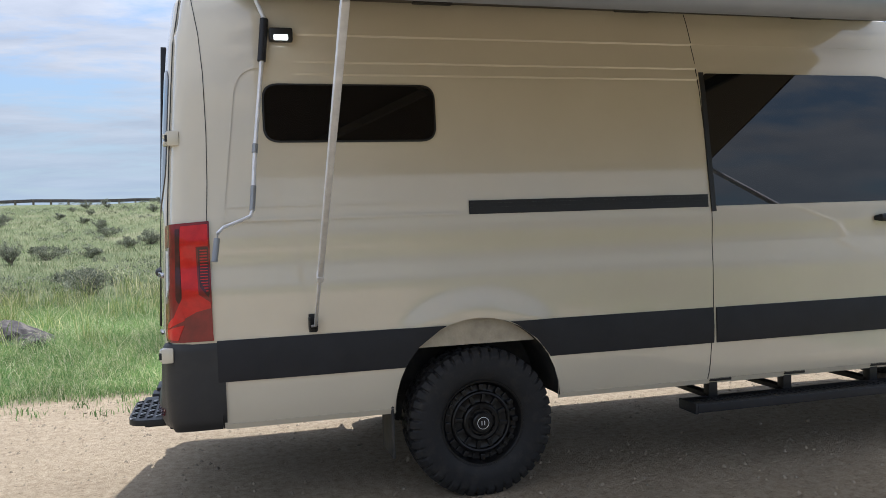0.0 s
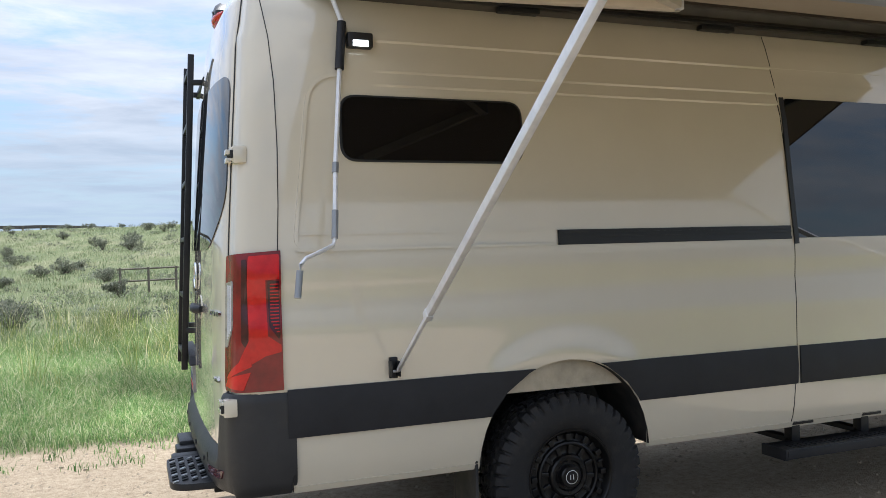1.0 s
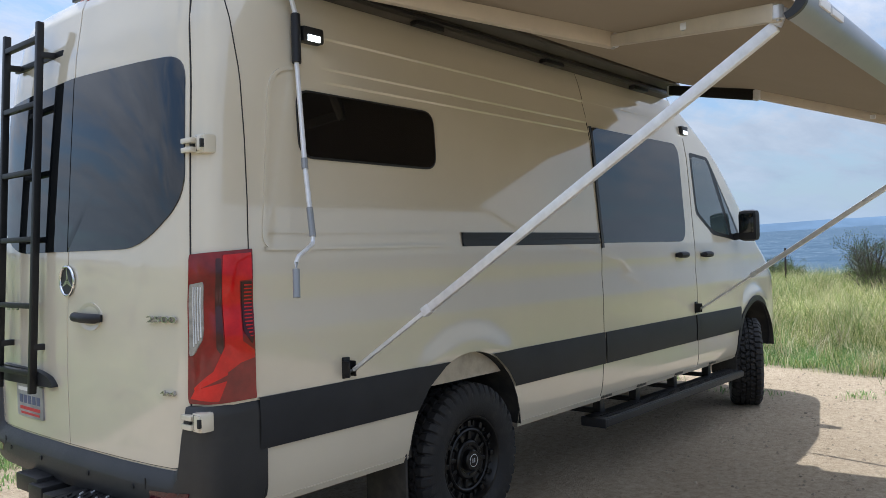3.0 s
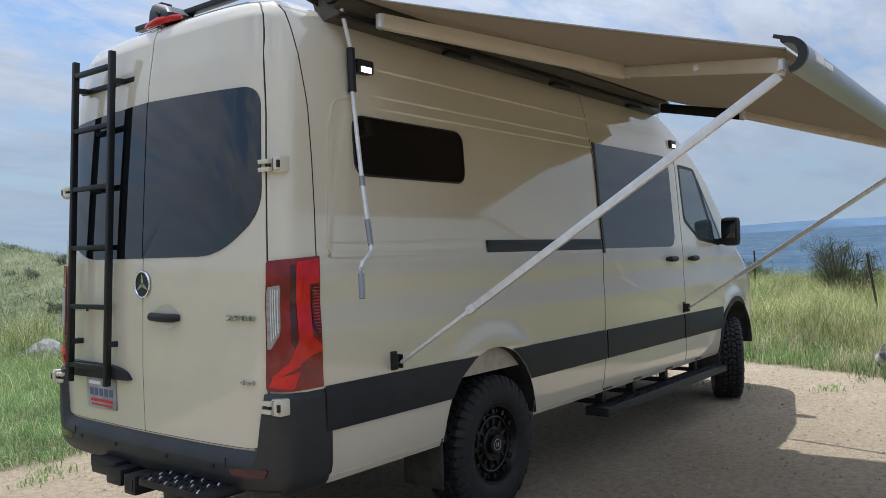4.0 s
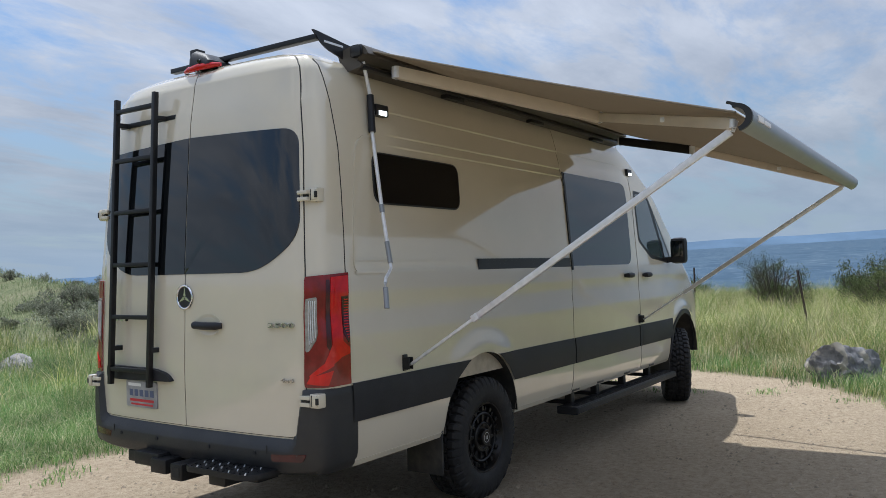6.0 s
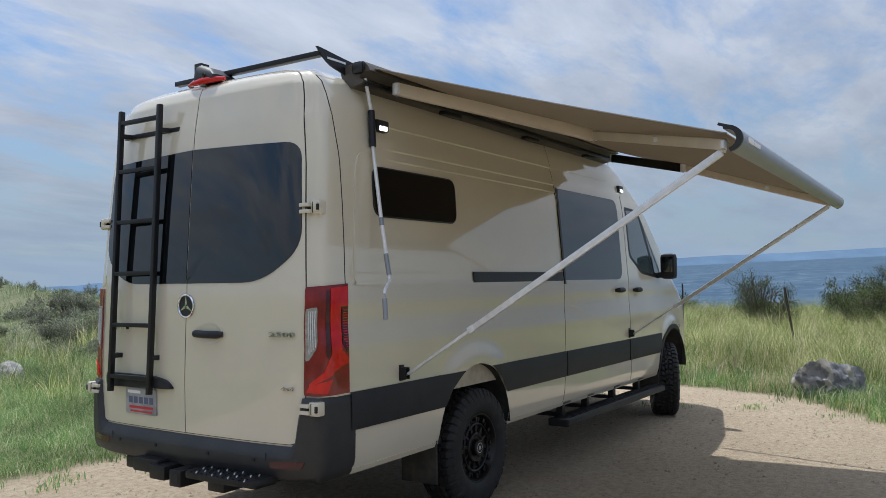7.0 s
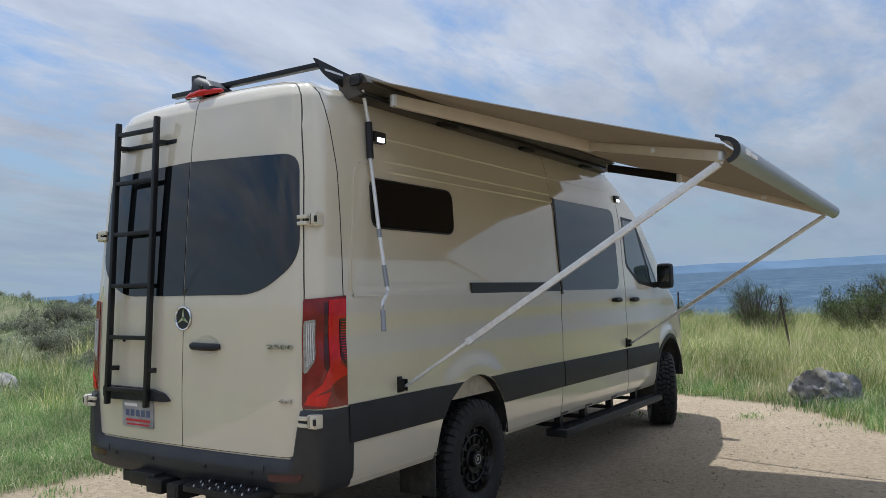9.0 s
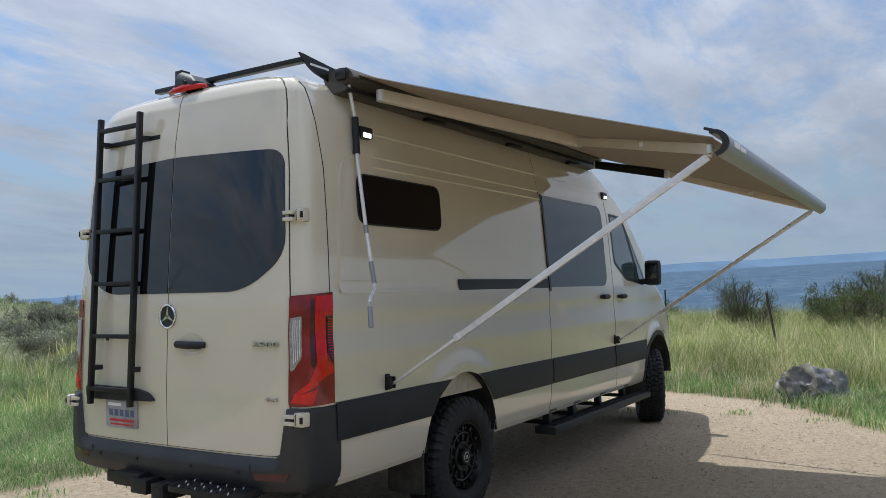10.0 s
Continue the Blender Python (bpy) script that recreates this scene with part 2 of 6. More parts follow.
BASALT = rock_material("grey_basalt", (0.10, 0.099, 0.104), (0.20, 0.198, 0.20), (0.31, 0.285, 0.24))
PALEROCK = rock_material("pale_lichened_stone", (0.15, 0.147, 0.14), (0.27, 0.262, 0.25), (0.36, 0.34, 0.30))
DARKROCK = rock_material("dark_brown_stone", (0.035, 0.031, 0.032), (0.075, 0.066, 0.064), (0.13, 0.115, 0.10))


# ---- mesh helpers ----
WORLD_OF = {}


def thing(name, at, label, category, group="", kind=""):
    ob = new(name)
    ob.location = at
    ob.empty_display_size = 0.2
    WORLD_OF[ob.name] = Matrix.Translation(at)
    return tagged(ob, label, category, group, kind)


def link_mesh(name, me, mat, parent=None, label="", smooth=True):
    me.materials.append(mat)
    if smooth:
        me.shade_smooth()
        me.set_sharp_from_angle(angle=radians(35))
    ob = new(name, me)
    if parent:
        ob.parent = parent
        ob.matrix_parent_inverse = WORLD_OF.get(parent.name, Matrix()).inverted()
    if label:
        tagged(ob, label)
    return ob


def part(name, bm, mat, parent=None, label="", smooth=True):
    bmesh.ops.recalc_face_normals(bm, faces=bm.faces)
    me = bpy.data.meshes.new(name)
    bm.to_mesh(me)
    bm.free()
    return link_mesh(name, me, mat, parent, label, smooth)


def add_box(bm, lo, hi, bevel=0.0, m=None):
    lo, hi = Vector(lo), Vector(hi)
    r = bmesh.ops.create_cube(bm, size=1.0, matrix=Matrix.Translation((lo + hi) / 2) @ Matrix.Diagonal((*(hi - lo), 1)))
    vs = r["verts"]
    if bevel:
        es = list({e for v in vs for e in v.link_edges})
        r2 = bmesh.ops.bevel(bm, geom=es, offset=bevel, segments=2, affect="EDGES", profile=0.6)
        vs = list({v for f in r2["faces"] for v in f.verts} | {v for v in vs if v.is_valid})
    if m is not None:
        bmesh.ops.transform(bm, matrix=m, verts=[v for v in vs if v.is_valid])
    return vs


def box(lo, hi, bevel=0.0, m=None):
    bm = bmesh.new()
    add_box(bm, lo, hi, bevel)
    if m is not None:
        bm.transform(m)
    return bm


def add_tube(bm, pts, r, n=10, caps=True):
    """A round tube along points; r is one radius or one for each point."""
    pts = [Vector(p) for p in pts]
    rs = r if isinstance(r, (list, tuple)) else [r] * len(pts)
    rings = []
    for i, p in enumerate(pts):
        d = (pts[min(i + 1, len(pts) - 1)] - pts[max(i - 1, 0)]).normalized()
        up = Vector((0, 0, 1)) if abs(d.z) < 0.95 else Vector((1, 0, 0))
        a = d.cross(up).normalized()
        b = d.cross(a)
        rings.append([bm.verts.new(p + (a * math.cos(k * math.tau / n) + b * math.sin(k * math.tau / n)) * rs[i]) for k in range(n)])
    for u, v in zip(rings, rings[1:]):
        for k in range(n):
            bm.faces.new((u[k], u[(k + 1) % n], v[(k + 1) % n], v[k]))
    if caps:
        bm.faces.new(rings[0][::-1])
        bm.faces.new(rings[-1])


def tube(pts, r, n=10):
    bm = bmesh.new()
    add_tube(bm, pts, r, n)
    return bm


def add_bar(bm, a, b, w, h, up=(0, 0, 1), bevel=0.004):
    """A square bar from a to b, w across and h along up."""
    a, b, up = Vector(a), Vector(b), Vector(up)
    d = (b - a).normalized()
    s = d.cross(up).normalized()
    u = s.cross(d)
    m = Matrix((s, d, u)).transposed().to_4x4()
    m.translation = (a + b) / 2
    L = (b - a).length
    add_box(bm, (-w / 2, -L / 2, -h / 2), (w / 2, L / 2, h / 2), bevel, m)


def bar(a, b, w, h, up=(0, 0, 1), bevel=0.004):
    bm = bmesh.new()
    add_bar(bm, a, b, w, h, up, bevel)
    return bm


def add_extrude_x(bm, prof, x0, x1):
    """A closed (y, z) outline drawn out along x."""
    a = [bm.verts.new((x0, y, z)) for y, z in prof]
    b = [bm.verts.new((x1, y, z)) for y, z in prof]
    n = len(prof)
    for i in range(n):
        bm.faces.new((a[i], a[(i + 1) % n], b[(i + 1) % n], b[i]))
    bm.faces.new(a)
    bm.faces.new(b[::-1])


def rounded(pts, radii, n=6):
    """A polygon with rounded corners."""
    out, k = [], len(pts)
    radii = radii if isinstance(radii, (list, tuple)) else [radii] * k
    for i in range(k):
        p, a, b = Vector(pts[i]), Vector(pts[i - 1]), Vector(pts[(i + 1) % k])
        da, db = (a - p).normalized(), (b - p).normalized()
        r = min(radii[i], (a - p).length * 0.48, (b - p).length * 0.48)
        p0, p1 = p + da * r, p + db * r
        for j in range(n + 1):
            t = j / n
            out.append((p0 * (1 - t) ** 2 + p * 2 * t * (1 - t) + p1 * t * t))
    return out


def dense(pts, step=0.12, closed=True):
    out = []
    for i in range(len(pts) if closed else len(pts) - 1):
        a, b = Vector(pts[i]), Vector(pts[(i + 1) % len(pts)])
        k = max(1, int((b - a).length / step))
        out += [a.lerp(b, j / k) for j in range(k)]
    if not closed:
        out.append(Vector(pts[-1]))
    return out


def add_plate(bm, outline, surf, off, thick=0.006, rings=5):
    """A panel with that outline laid on a curved surface, standing proud of it by off."""
    c = sum((Vector(p) for p in outline), Vector((0, 0))) / len(outline)
    n = len(outline)
    loops = [[bm.verts.new(surf(p[0], p[1], off - thick)) for p in outline]]
    loops.append([bm.verts.new(surf(p[0], p[1], off - 0.001)) for p in outline])
    for k in range(rings):
        s = (1 - k / rings) * (1 if k else 0.9985)
        loops.append([bm.verts.new(surf(*(c + (Vector(p) - c) * s), off)) for p in outline])
    for u, v in zip(loops, loops[1:]):
        for i in range(n):
            bm.faces.new((u[i], u[(i + 1) % n], v[(i + 1) % n], v[i]))
    mid = bm.verts.new(surf(c[0], c[1], off))
    for i in range(n):
        bm.faces.new((loops[-1][i], loops[-1][(i + 1) % n], mid))


def plate(outline, surf, off, thick=0.006, rings=5):
    bm = bmesh.new()
    add_plate(bm, outline, surf, off, thick, rings)
    return bm


def add_line(bm, pts, surf, width, off, depth=0.003, step=0.06):
    """A narrow raised strip along a path on a curved surface."""
    pts = dense(pts, step, closed=False)
    rows = []
    for i, p in enumerate(pts):
        d = (pts[min(i + 1, len(pts) - 1)] - pts[max(i - 1, 0)]).normalized()
        s = Vector((-d[1], d[0])) * width / 2
        rows.append([bm.verts.new(surf(*(p + s), off - depth)), bm.verts.new(surf(*(p + s), off)),
                     bm.verts.new(surf(*(p - s), off)), bm.verts.new(surf(*(p - s), off - depth))])
    for u, v in zip(rows, rows[1:]):
        for k in range(3):
            bm.faces.new((u[k], u[k + 1], v[k + 1], v[k]))


def line(pts, surf, width, off, depth=0.003, step=0.06):
    bm = bmesh.new()
    add_line(bm, pts, surf, width, off, depth, step)
    return bm


def add_lathe(bm, prof, centre, axis_y=1.0, n=48):
    """A profile of (radius, y) turned about the y axis through centre."""
    c = Vector(centre)
    rings = []
    for r, y in prof:
        rings.append([bm.verts.new(c + Vector((r * math.cos(k * math.tau / n), y * axis_y, r * math.sin(k * math.tau / n)))) for k in range(n)])
    for u, v in zip(rings, rings[1:]):
        for k in range(n):
            bm.faces.new((u[k], u[(k + 1) % n], v[(k + 1) % n], v[k]))


def text_part(name, body, size, m, mat, parent, extrude=0.006):
    cu = bpy.data.curves.new(name, "FONT")
    cu.body, cu.size, cu.extrude = body, size, extrude
    cu.align_x, cu.align_y = "CENTER", "CENTER"
    tmp = bpy.data.objects.new(name + "_tmp", cu)
    scene.collection.objects.link(tmp)
    me = bpy.data.meshes.new_from_object(tmp.evaluated_get(bpy.context.evaluated_depsgraph_get()))
    bpy.data.objects.remove(tmp)
    me.transform(m)
    return link_mesh(name, me, mat, parent, "", smooth=False)

# ---- ground ----
CREST = [(-180, 60, 4.5), (-120, 60, 3.0), (-90, 45, 1.0), (-60, 30, 0.0), (38, 28, 0.0), (46, 22, 0.4), (53, 22, 0.65),
         (60, 24, 0.9), (66, 32, 1.6), (72, 60, 3.2), (85, 75, 4.4), (100, 95, 4.5), (125, 95, 4.6), (150, 60, 4.5), (180, 60, 4.5)]


def smooth(t):
    t = min(1.0, max(0.0, t))
    return t * t * (3 - 2 * t)


def horizon_slope(az):
    """The far plain stands slightly askew to the sloping pad."""
    return math.tan(radians(2.2) * math.cos(radians(az + 45)))


def ground_z(x, y):
    r, az = math.hypot(x, y), math.degrees(math.atan2(y, x))
    k = np.array(CREST)
    rc, zc = float(np.interp(az, k[:, 0], k[:, 1])), float(np.interp(az, k[:, 0], k[:, 2]))
    z = zc * smooth((r - 5.5) / (rc - 5.5)) ** 1.6
    h = horizon_slope(az)
    valley = r * (h - (h + 0.045) * 300 / max(r, 300)) if r > 300 else -0.045 * r
    if r > rc:
        t = smooth((r - rc) / (rc * 1.2 + 60))
        z = zc * (1 - t) + valley * t - 2.0 * t * (1 - t)
    bumps = noise.noise(Vector((x * 0.12, y * 0.12, 0))) * 0.25 + noise.noise(Vector((x * 0.5, y * 0.5, 3))) * 0.05
    fine = noise.noise(Vector((x * 1.7, y * 1.7, 7))) * 0.012 * smooth((r - 0.5) / 2)
    return z + bumps * smooth((r - 7) / 8) + fine * (0.35 + smooth((r - 5) / 4))


def sand_share(x, y):
    """1 on the bare pad, 0 in the grass."""
    w = noise.noise(Vector((x * 0.55, y * 0.55, 5))) * 0.45 + noise.noise(Vector((x * 2.3, y * 2.3, 9))) * 0.14
    d_left = 3.75 - y + 0.10 * max(0.0, -x - 2.0)
    ex = 6.75 + 0.35 * min(y, 0.8) + (1.1 * (y + 1.0) if y < -1.0 else 0)
    d_front = max(ex, 4.3) - x
    d = min(d_left, d_front) + w * 0.55
    return smooth((d + 0.28) / 0.56)


def build_ground():
    rings = [0.13 * i for i in range(1, 92)]
    while rings[-1] < 4600:
        rings.append(rings[-1] * 1.075 + 0.05)
    n = 400
    co, share = [(0, 0, 0.0)], [1.0]
    for r in rings:
        for k in range(n):
            a = k * math.tau / n
            x, y = r * math.cos(a), r * math.sin(a)
            co.append((x, y, ground_z(x, y)))
            share.append(sand_share(x, y) if r < 16 else 0.0)
    faces = [(0, 1 + k, 1 + (k + 1) % n) for k in range(n)]
    for i in range(len(rings) - 1):
        a, b = 1 + i * n, 1 + (i + 1) * n
        faces += [(a + k, b + k, b + (k + 1) % n, a + (k + 1) % n) for k in range(n)]
    me = bpy.data.meshes.new("ground")
    me.from_pydata(co, [], faces)
    att = me.attributes.new("bare_sand", "FLOAT", "POINT")
    att.data.foreach_set("value", share)
    me.shade_smooth()
    m = bpy.data.materials.new("sandy_ground_and_meadow")
    m.use_nodes = True
    nt = m.node_tree
    L = nt.links.new
    b = nt.nodes["Principled BSDF"]
    b.inputs["Roughness"].default_value = 0.95
    b.inputs["Specular IOR Level"].default_value = 0.15
    tc = nt.nodes.new("ShaderNodeTexCoord")

    def nz(scale, detail=6.0, rough=0.6):
        k = nt.nodes.new("ShaderNodeTexNoise")
        k.inputs["Scale"].default_value, k.inputs["Detail"].default_value, k.inputs["Roughness"].default_value = scale, detail, rough
        L(tc.outputs["Object"], k.inputs["Vector"])
        return k.outputs[0]

    def ramp(src, stops):
        k = nt.nodes.new("ShaderNodeValToRGB")
        while len(k.color_ramp.elements) < len(stops):
            k.color_ramp.elements.new(0.5)
        for e, (p, c) in zip(k.color_ramp.elements, stops):
            e.position, e.color = p, (*c, 1)
        L(src, k.inputs[0])
        return k.outputs[0]

    def mix(f, a, c, how="MIX"):
        k = nt.nodes.new("ShaderNodeMix")
        k.data_type, k.blend_type = "RGBA", how
        if isinstance(f, float):
            k.inputs["Factor"].default_value = f
        else:
            L(f, k.inputs["Factor"])
        L(a, k.inputs["A"])
        L(c, k.inputs["B"])
        return k.outputs["Result"]

    sand = mix(0.66, ramp(nz(1.1, 8), [(0.3, (0.31, 0.242, 0.16)), (0.7, (0.49, 0.395, 0.272))]),
               ramp(nz(17, 9, 0.85), [(0.36, (0.12, 0.093, 0.066)), (0.45, (0.36, 0.288, 0.203)), (0.60, (0.54, 0.45, 0.33))]))
    # darkest stops paint in shade on the soil between grass blades
    meadow = mix(0.5, ramp(nz(0.22, 8, 0.65), [(0.35, (0.075, 0.105, 0.045)), (0.52, (0.14, 0.165, 0.08)), (0.68, (0.27, 0.25, 0.16))]),
                 ramp(nz(5.0, 8, 0.75), [(0.36, (0.03, 0.042, 0.02)), (0.5, (0.10, 0.12, 0.055)), (0.68, (0.28, 0.27, 0.17))]))
    at = nt.nodes.new("ShaderNodeAttribute")
    at.attribute_name = "bare_sand"
    near = mix(at.outputs["Fac"], meadow, sand)
    # distance haze is painted in: the far plain's own colour turns blue
    haze_blue_field = mix(0.5, ramp(nz(0.012, 8, 0.7), [(0.38, (0.03, 0.062, 0.105)), (0.52, (0.048, 0.088, 0.135)), (0.64, (0.085, 0.125, 0.165))]),
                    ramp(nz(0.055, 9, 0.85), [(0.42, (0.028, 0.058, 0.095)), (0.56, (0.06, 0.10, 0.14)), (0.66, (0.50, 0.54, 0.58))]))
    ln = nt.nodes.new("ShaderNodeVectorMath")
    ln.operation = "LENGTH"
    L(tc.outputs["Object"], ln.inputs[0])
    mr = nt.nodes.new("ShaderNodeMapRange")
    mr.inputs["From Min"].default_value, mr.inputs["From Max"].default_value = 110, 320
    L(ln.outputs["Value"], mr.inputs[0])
    L(mix(mr.outputs[0], near, haze_blue_field), b.inputs["Base Color"])
    bp = nt.nodes.new("ShaderNodeBump")
    bp.inputs["Strength"].default_value, bp.inputs["Distance"].default_value = 1.0, 0.04
    L(nz(18, 9, 0.82), bp.inputs["Height"])
    L(bp.outputs[0], b.inputs["Normal"])
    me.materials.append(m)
    return tagged(new("ground", me), "sandy bare pull-out running into green meadow and a far plain painted haze-blue", "ground", kind="structure")


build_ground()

# ---- the van's surfaces ----
INSET = [(0.48, 0.05), (0.50, 0.03), (0.56, 0.012), (0.62, 0.004), (0.74, 0.0), (1.0, 0.0), (1.2, 0.0), (1.34, 0.008), (1.45, 0.004), (1.55, 0.006), (1.62, 0.012),
         (1.95, 0.032), (2.24, 0.048), (2.505, 0.086), (2.63, 0.108),
         (2.70, 0.128), (2.76, 0.175), (2.80, 0.25), (2.835, 0.39), (2.86, 0.6), (2.88, 0.8), (2.885, 1.005)]
CREASE = [(2.24, 0.0), (2.295, 0.0035), (2.305, -0.003), (2.36, 0.003), (2.37, -0.0035), (2.505, 0.0035), (2.515, -0.0035), (2.63, 0.0)]
REAR = [(0.48, -1.66), (0.7, -1.675), (1.0, -1.68), (1.4, -1.668), (1.6, -1.66), (2.0, -1.635), (2.5, -1.60), (2.55, -1.587), (2.70, -1.565), (2.76, -1.54),
        (2.80, -1.49), (2.835, -1.38), (2.86, -1.15), (2.88, -0.9), (2.885, -0.6)]
FRONT = [(0.48, 5.28), (0.9, 5.38), (1.15, 5.35), (1.35, 5.16), (1.5, 4.78), (1.58, 4.61), (1.75, 4.44), (2.35, 3.66), (2.62, 3.2), (2.70, 3.05), (2.76, 2.85),
         (2.80, 2.7), (2.835, 2.55), (2.86, 2.4), (2.88, 2.3), (2.885, 2.2)]
SIDEFRONT = [(0.48, 4.92), (1.0, 4.92), (1.2, 4.87), (1.35, 4.76), (1.5, 4.54), (1.58, 4.41), (1.75, 4.22), (2.35, 3.44), (2.62, 2.97), (2.70, 2.79), (2.76, 2.6),
             (2.80, 2.4), (2.835, 2.3), (2.86, 2.2), (2.88, 2.15), (2.885, 2.1)]
MID = 1.01
ARCH_R, ARCH_Z, AXLES = 0.47, 0.515, (-0.01, 4.40)
BOTTOM = 0.5


def lut(table, z):
    k = np.array(table)
    return float(np.interp(z, k[:, 0], k[:, 1]))


def side_y(x, z):
    f = smooth((x - 3.6) / 1.5) * 0.05
    for c in AXLES:
        # flared lip round each wheel arch
        d = math.hypot(x - c, z - ARCH_Z) - ARCH_R
        f -= 0.018 * smooth((0.175 - d) / 0.12) * smooth((1.3 - z) / 0.15) * smooth((z - 0.86) / 0.12)
    i, rc = lut(INSET, z), lut(REAR, z)
    if x < rc + 0.3:
        c3 = (1 - max(0.0, (x - rc) / 0.3)) ** 3
        return MID - (1 - c3 * c3) ** (1 / 6) * (MID - i)
    return i + f + lut(CREASE, z) * smooth((x + 1.2) / 0.25) * smooth((3.0 - x) / 0.4)


def side(x, z, off=0.0):
    """A point on the right flank."""
    return Vector((x, side_y(x, z) - off, z))


def rear_x(y, z):
    i = lut(INSET, z)
    u = min(1.0, abs(MID - y) / (MID - i))
    rc = lut(REAR, z)
    return rc + 0.3 * (1 - max(0.0, 1 - u ** 6) ** (1 / 6)) + 0.035 * u * u * min(1.0, (1 - u) * 12)


def rear(y, z, off=0.0):
    """A point on the rear doors."""
    return Vector((rear_x(y, z) - off, y, z))


def arch_bottom(x):
    for c in AXLES:
        if abs(x - c) < ARCH_R:
            return ARCH_Z + math.sqrt(ARCH_R ** 2 - (x - c) ** 2)
    return BOTTOM


def build_shell():
    bm = bmesh.new()
    ups = [1.045, 1.07, 1.095, 1.12, 1.145, 1.17, 1.2, 1.24, 1.28, 1.34, 1.40, 1.45, 1.5, 1.55, 1.58, 1.62, 1.7, 1.8, 1.95, 2.1, 2.24, 2.295, 2.305, 2.36, 2.37, 2.44, 2.505, 2.515, 2.57, 2.63, 2.67, 2.70, 2.73, 2.76, 2.78, 2.80, 2.82, 2.835, 2.85, 2.86, 2.88, 2.885]
    low = 8
    cols = [-1.37, -1.2, -1.0, -0.85]
    for c in AXLES:
        cols += [c + ARCH_R * math.cos(a * math.pi / 18) for a in range(18, -1, -1)]
        cols += [c - ARCH_R - 0.004, c + ARCH_R + 0.004, c - ARCH_R - 0.05, c + ARCH_R + 0.05, c - ARCH_R - 0.1, c - ARCH_R - 0.14, c - ARCH_R - 0.18] + ([c + ARCH_R + 0.1, c + ARCH_R + 0.14, c + ARCH_R + 0.18] if c < 1 else [])
    cols += [0.8, 0.95, 1.1, 1.3, 1.5, 1.8, 2.1, 2.4, 2.6, 2.8, 3.0, 3.2, 3.5, 4.92]
    cols = sorted(set(round(c, 4) for c in cols))
    nr, nf = 22, 12
    for mirror in (False, True):
        grid = []
        for r in range(low + len(ups)):
            row = []
            zr = 1.02 if r < low else ups[r - low]

            def zz(x):
                return BOTTOM if r == 0 and arch_bottom(x) == BOTTOM else (arch_bottom(x) + (1.02 - arch_bottom(x)) * r / (low - 0.0) if r < low else zr)
            z0 = zz(-1.37)
            i, rc, fr, sf = lut(INSET, z0), lut(REAR, z0), lut(FRONT, z0), lut(SIDEFRONT, z0)
            for k in range(nr):
                th = math.pi / 2 * k / nr
                u = math.sin(th) ** (1 / 3)
                dep = 1 - max(0.0, math.cos(th)) ** (1 / 3)
                row.append(Vector((rc + 0.3 * dep + 0.035 * u * u * min(1.0, (1 - u) * 12), MID - u * (MID - i), z0)))
            xr = rc + 0.3
            for c in cols:
                x = c
                if c < -0.5:
                    x = -0.5 + (c + 0.5) * (xr + 0.5) / (-1.37 + 0.5)
                elif c > 1.5:
                    x = 1.5 + (c - 1.5) * (sf - 1.5) / (4.92 - 1.5)
                z = zz(x if r < low else 0)
                row.append(Vector((x, side_y(x, z), z)))
            ie = side_y(sf, z0)
            for k in range(1, nf + 1):
                th = math.pi / 2 * (1 - k / nf)
                u = math.sin(th) ** (2 / 2.8)
                dep = max(0.0, math.cos(th)) ** (2 / 2.8)
                row.append(Vector((sf + (fr - sf) * dep, MID - u * (MID - ie), z0)))
            if mirror:
                row = [Vector((p.x, 2 * MID - p.y, p.z)) for p in row]
            grid.append([bm.verts.new(p) for p in row])
        for a, b in zip(grid, grid[1:]):
            for j in range(len(a) - 1):
                bm.faces.new((a[j], a[j + 1], b[j + 1], b[j]))
    bmesh.ops.remove_doubles(bm, verts=bm.verts, dist=0.0008)
    return bm


van = thing("camper_van", (1.8, MID, 0.0), "beige high-roof camper van parked on sand, awning out", "van")
body = part("body", build_shell(), PAINT, van, "glossy beige painted body")

# underside and wheel wells
bm = bmesh.new()
add_box(bm, (-1.45, 0.42, 0.50), (4.9, 1.6, 0.60), 0.01)
add_box(bm, (0.46, 0.06, 0.515), (3.85, 1.96, 0.56), 0.01)
add_box(bm, (-1.4, 0.06, 0.53), (-0.49, 1.96, 0.56), 0.01)
for y in (0.62, 1.28):
    add_box(bm, (-1.5, y, 0.42), (4.6, y + 0.1, 0.56), 0.01)
add_tube(bm, [(0, 0.2, 0.4), (0, 1.8, 0.4)], 0.055)
add_tube(bm, [(0, 0.95, 0.4), (0, 1.1, 0.4)], 0.17, 16)
add_tube(bm, [(4.40, 0.2, 0.4), (4.40, 1.8, 0.4)], 0.05)
part("underbody", bm, GAP, van, "dark chassis and axles")
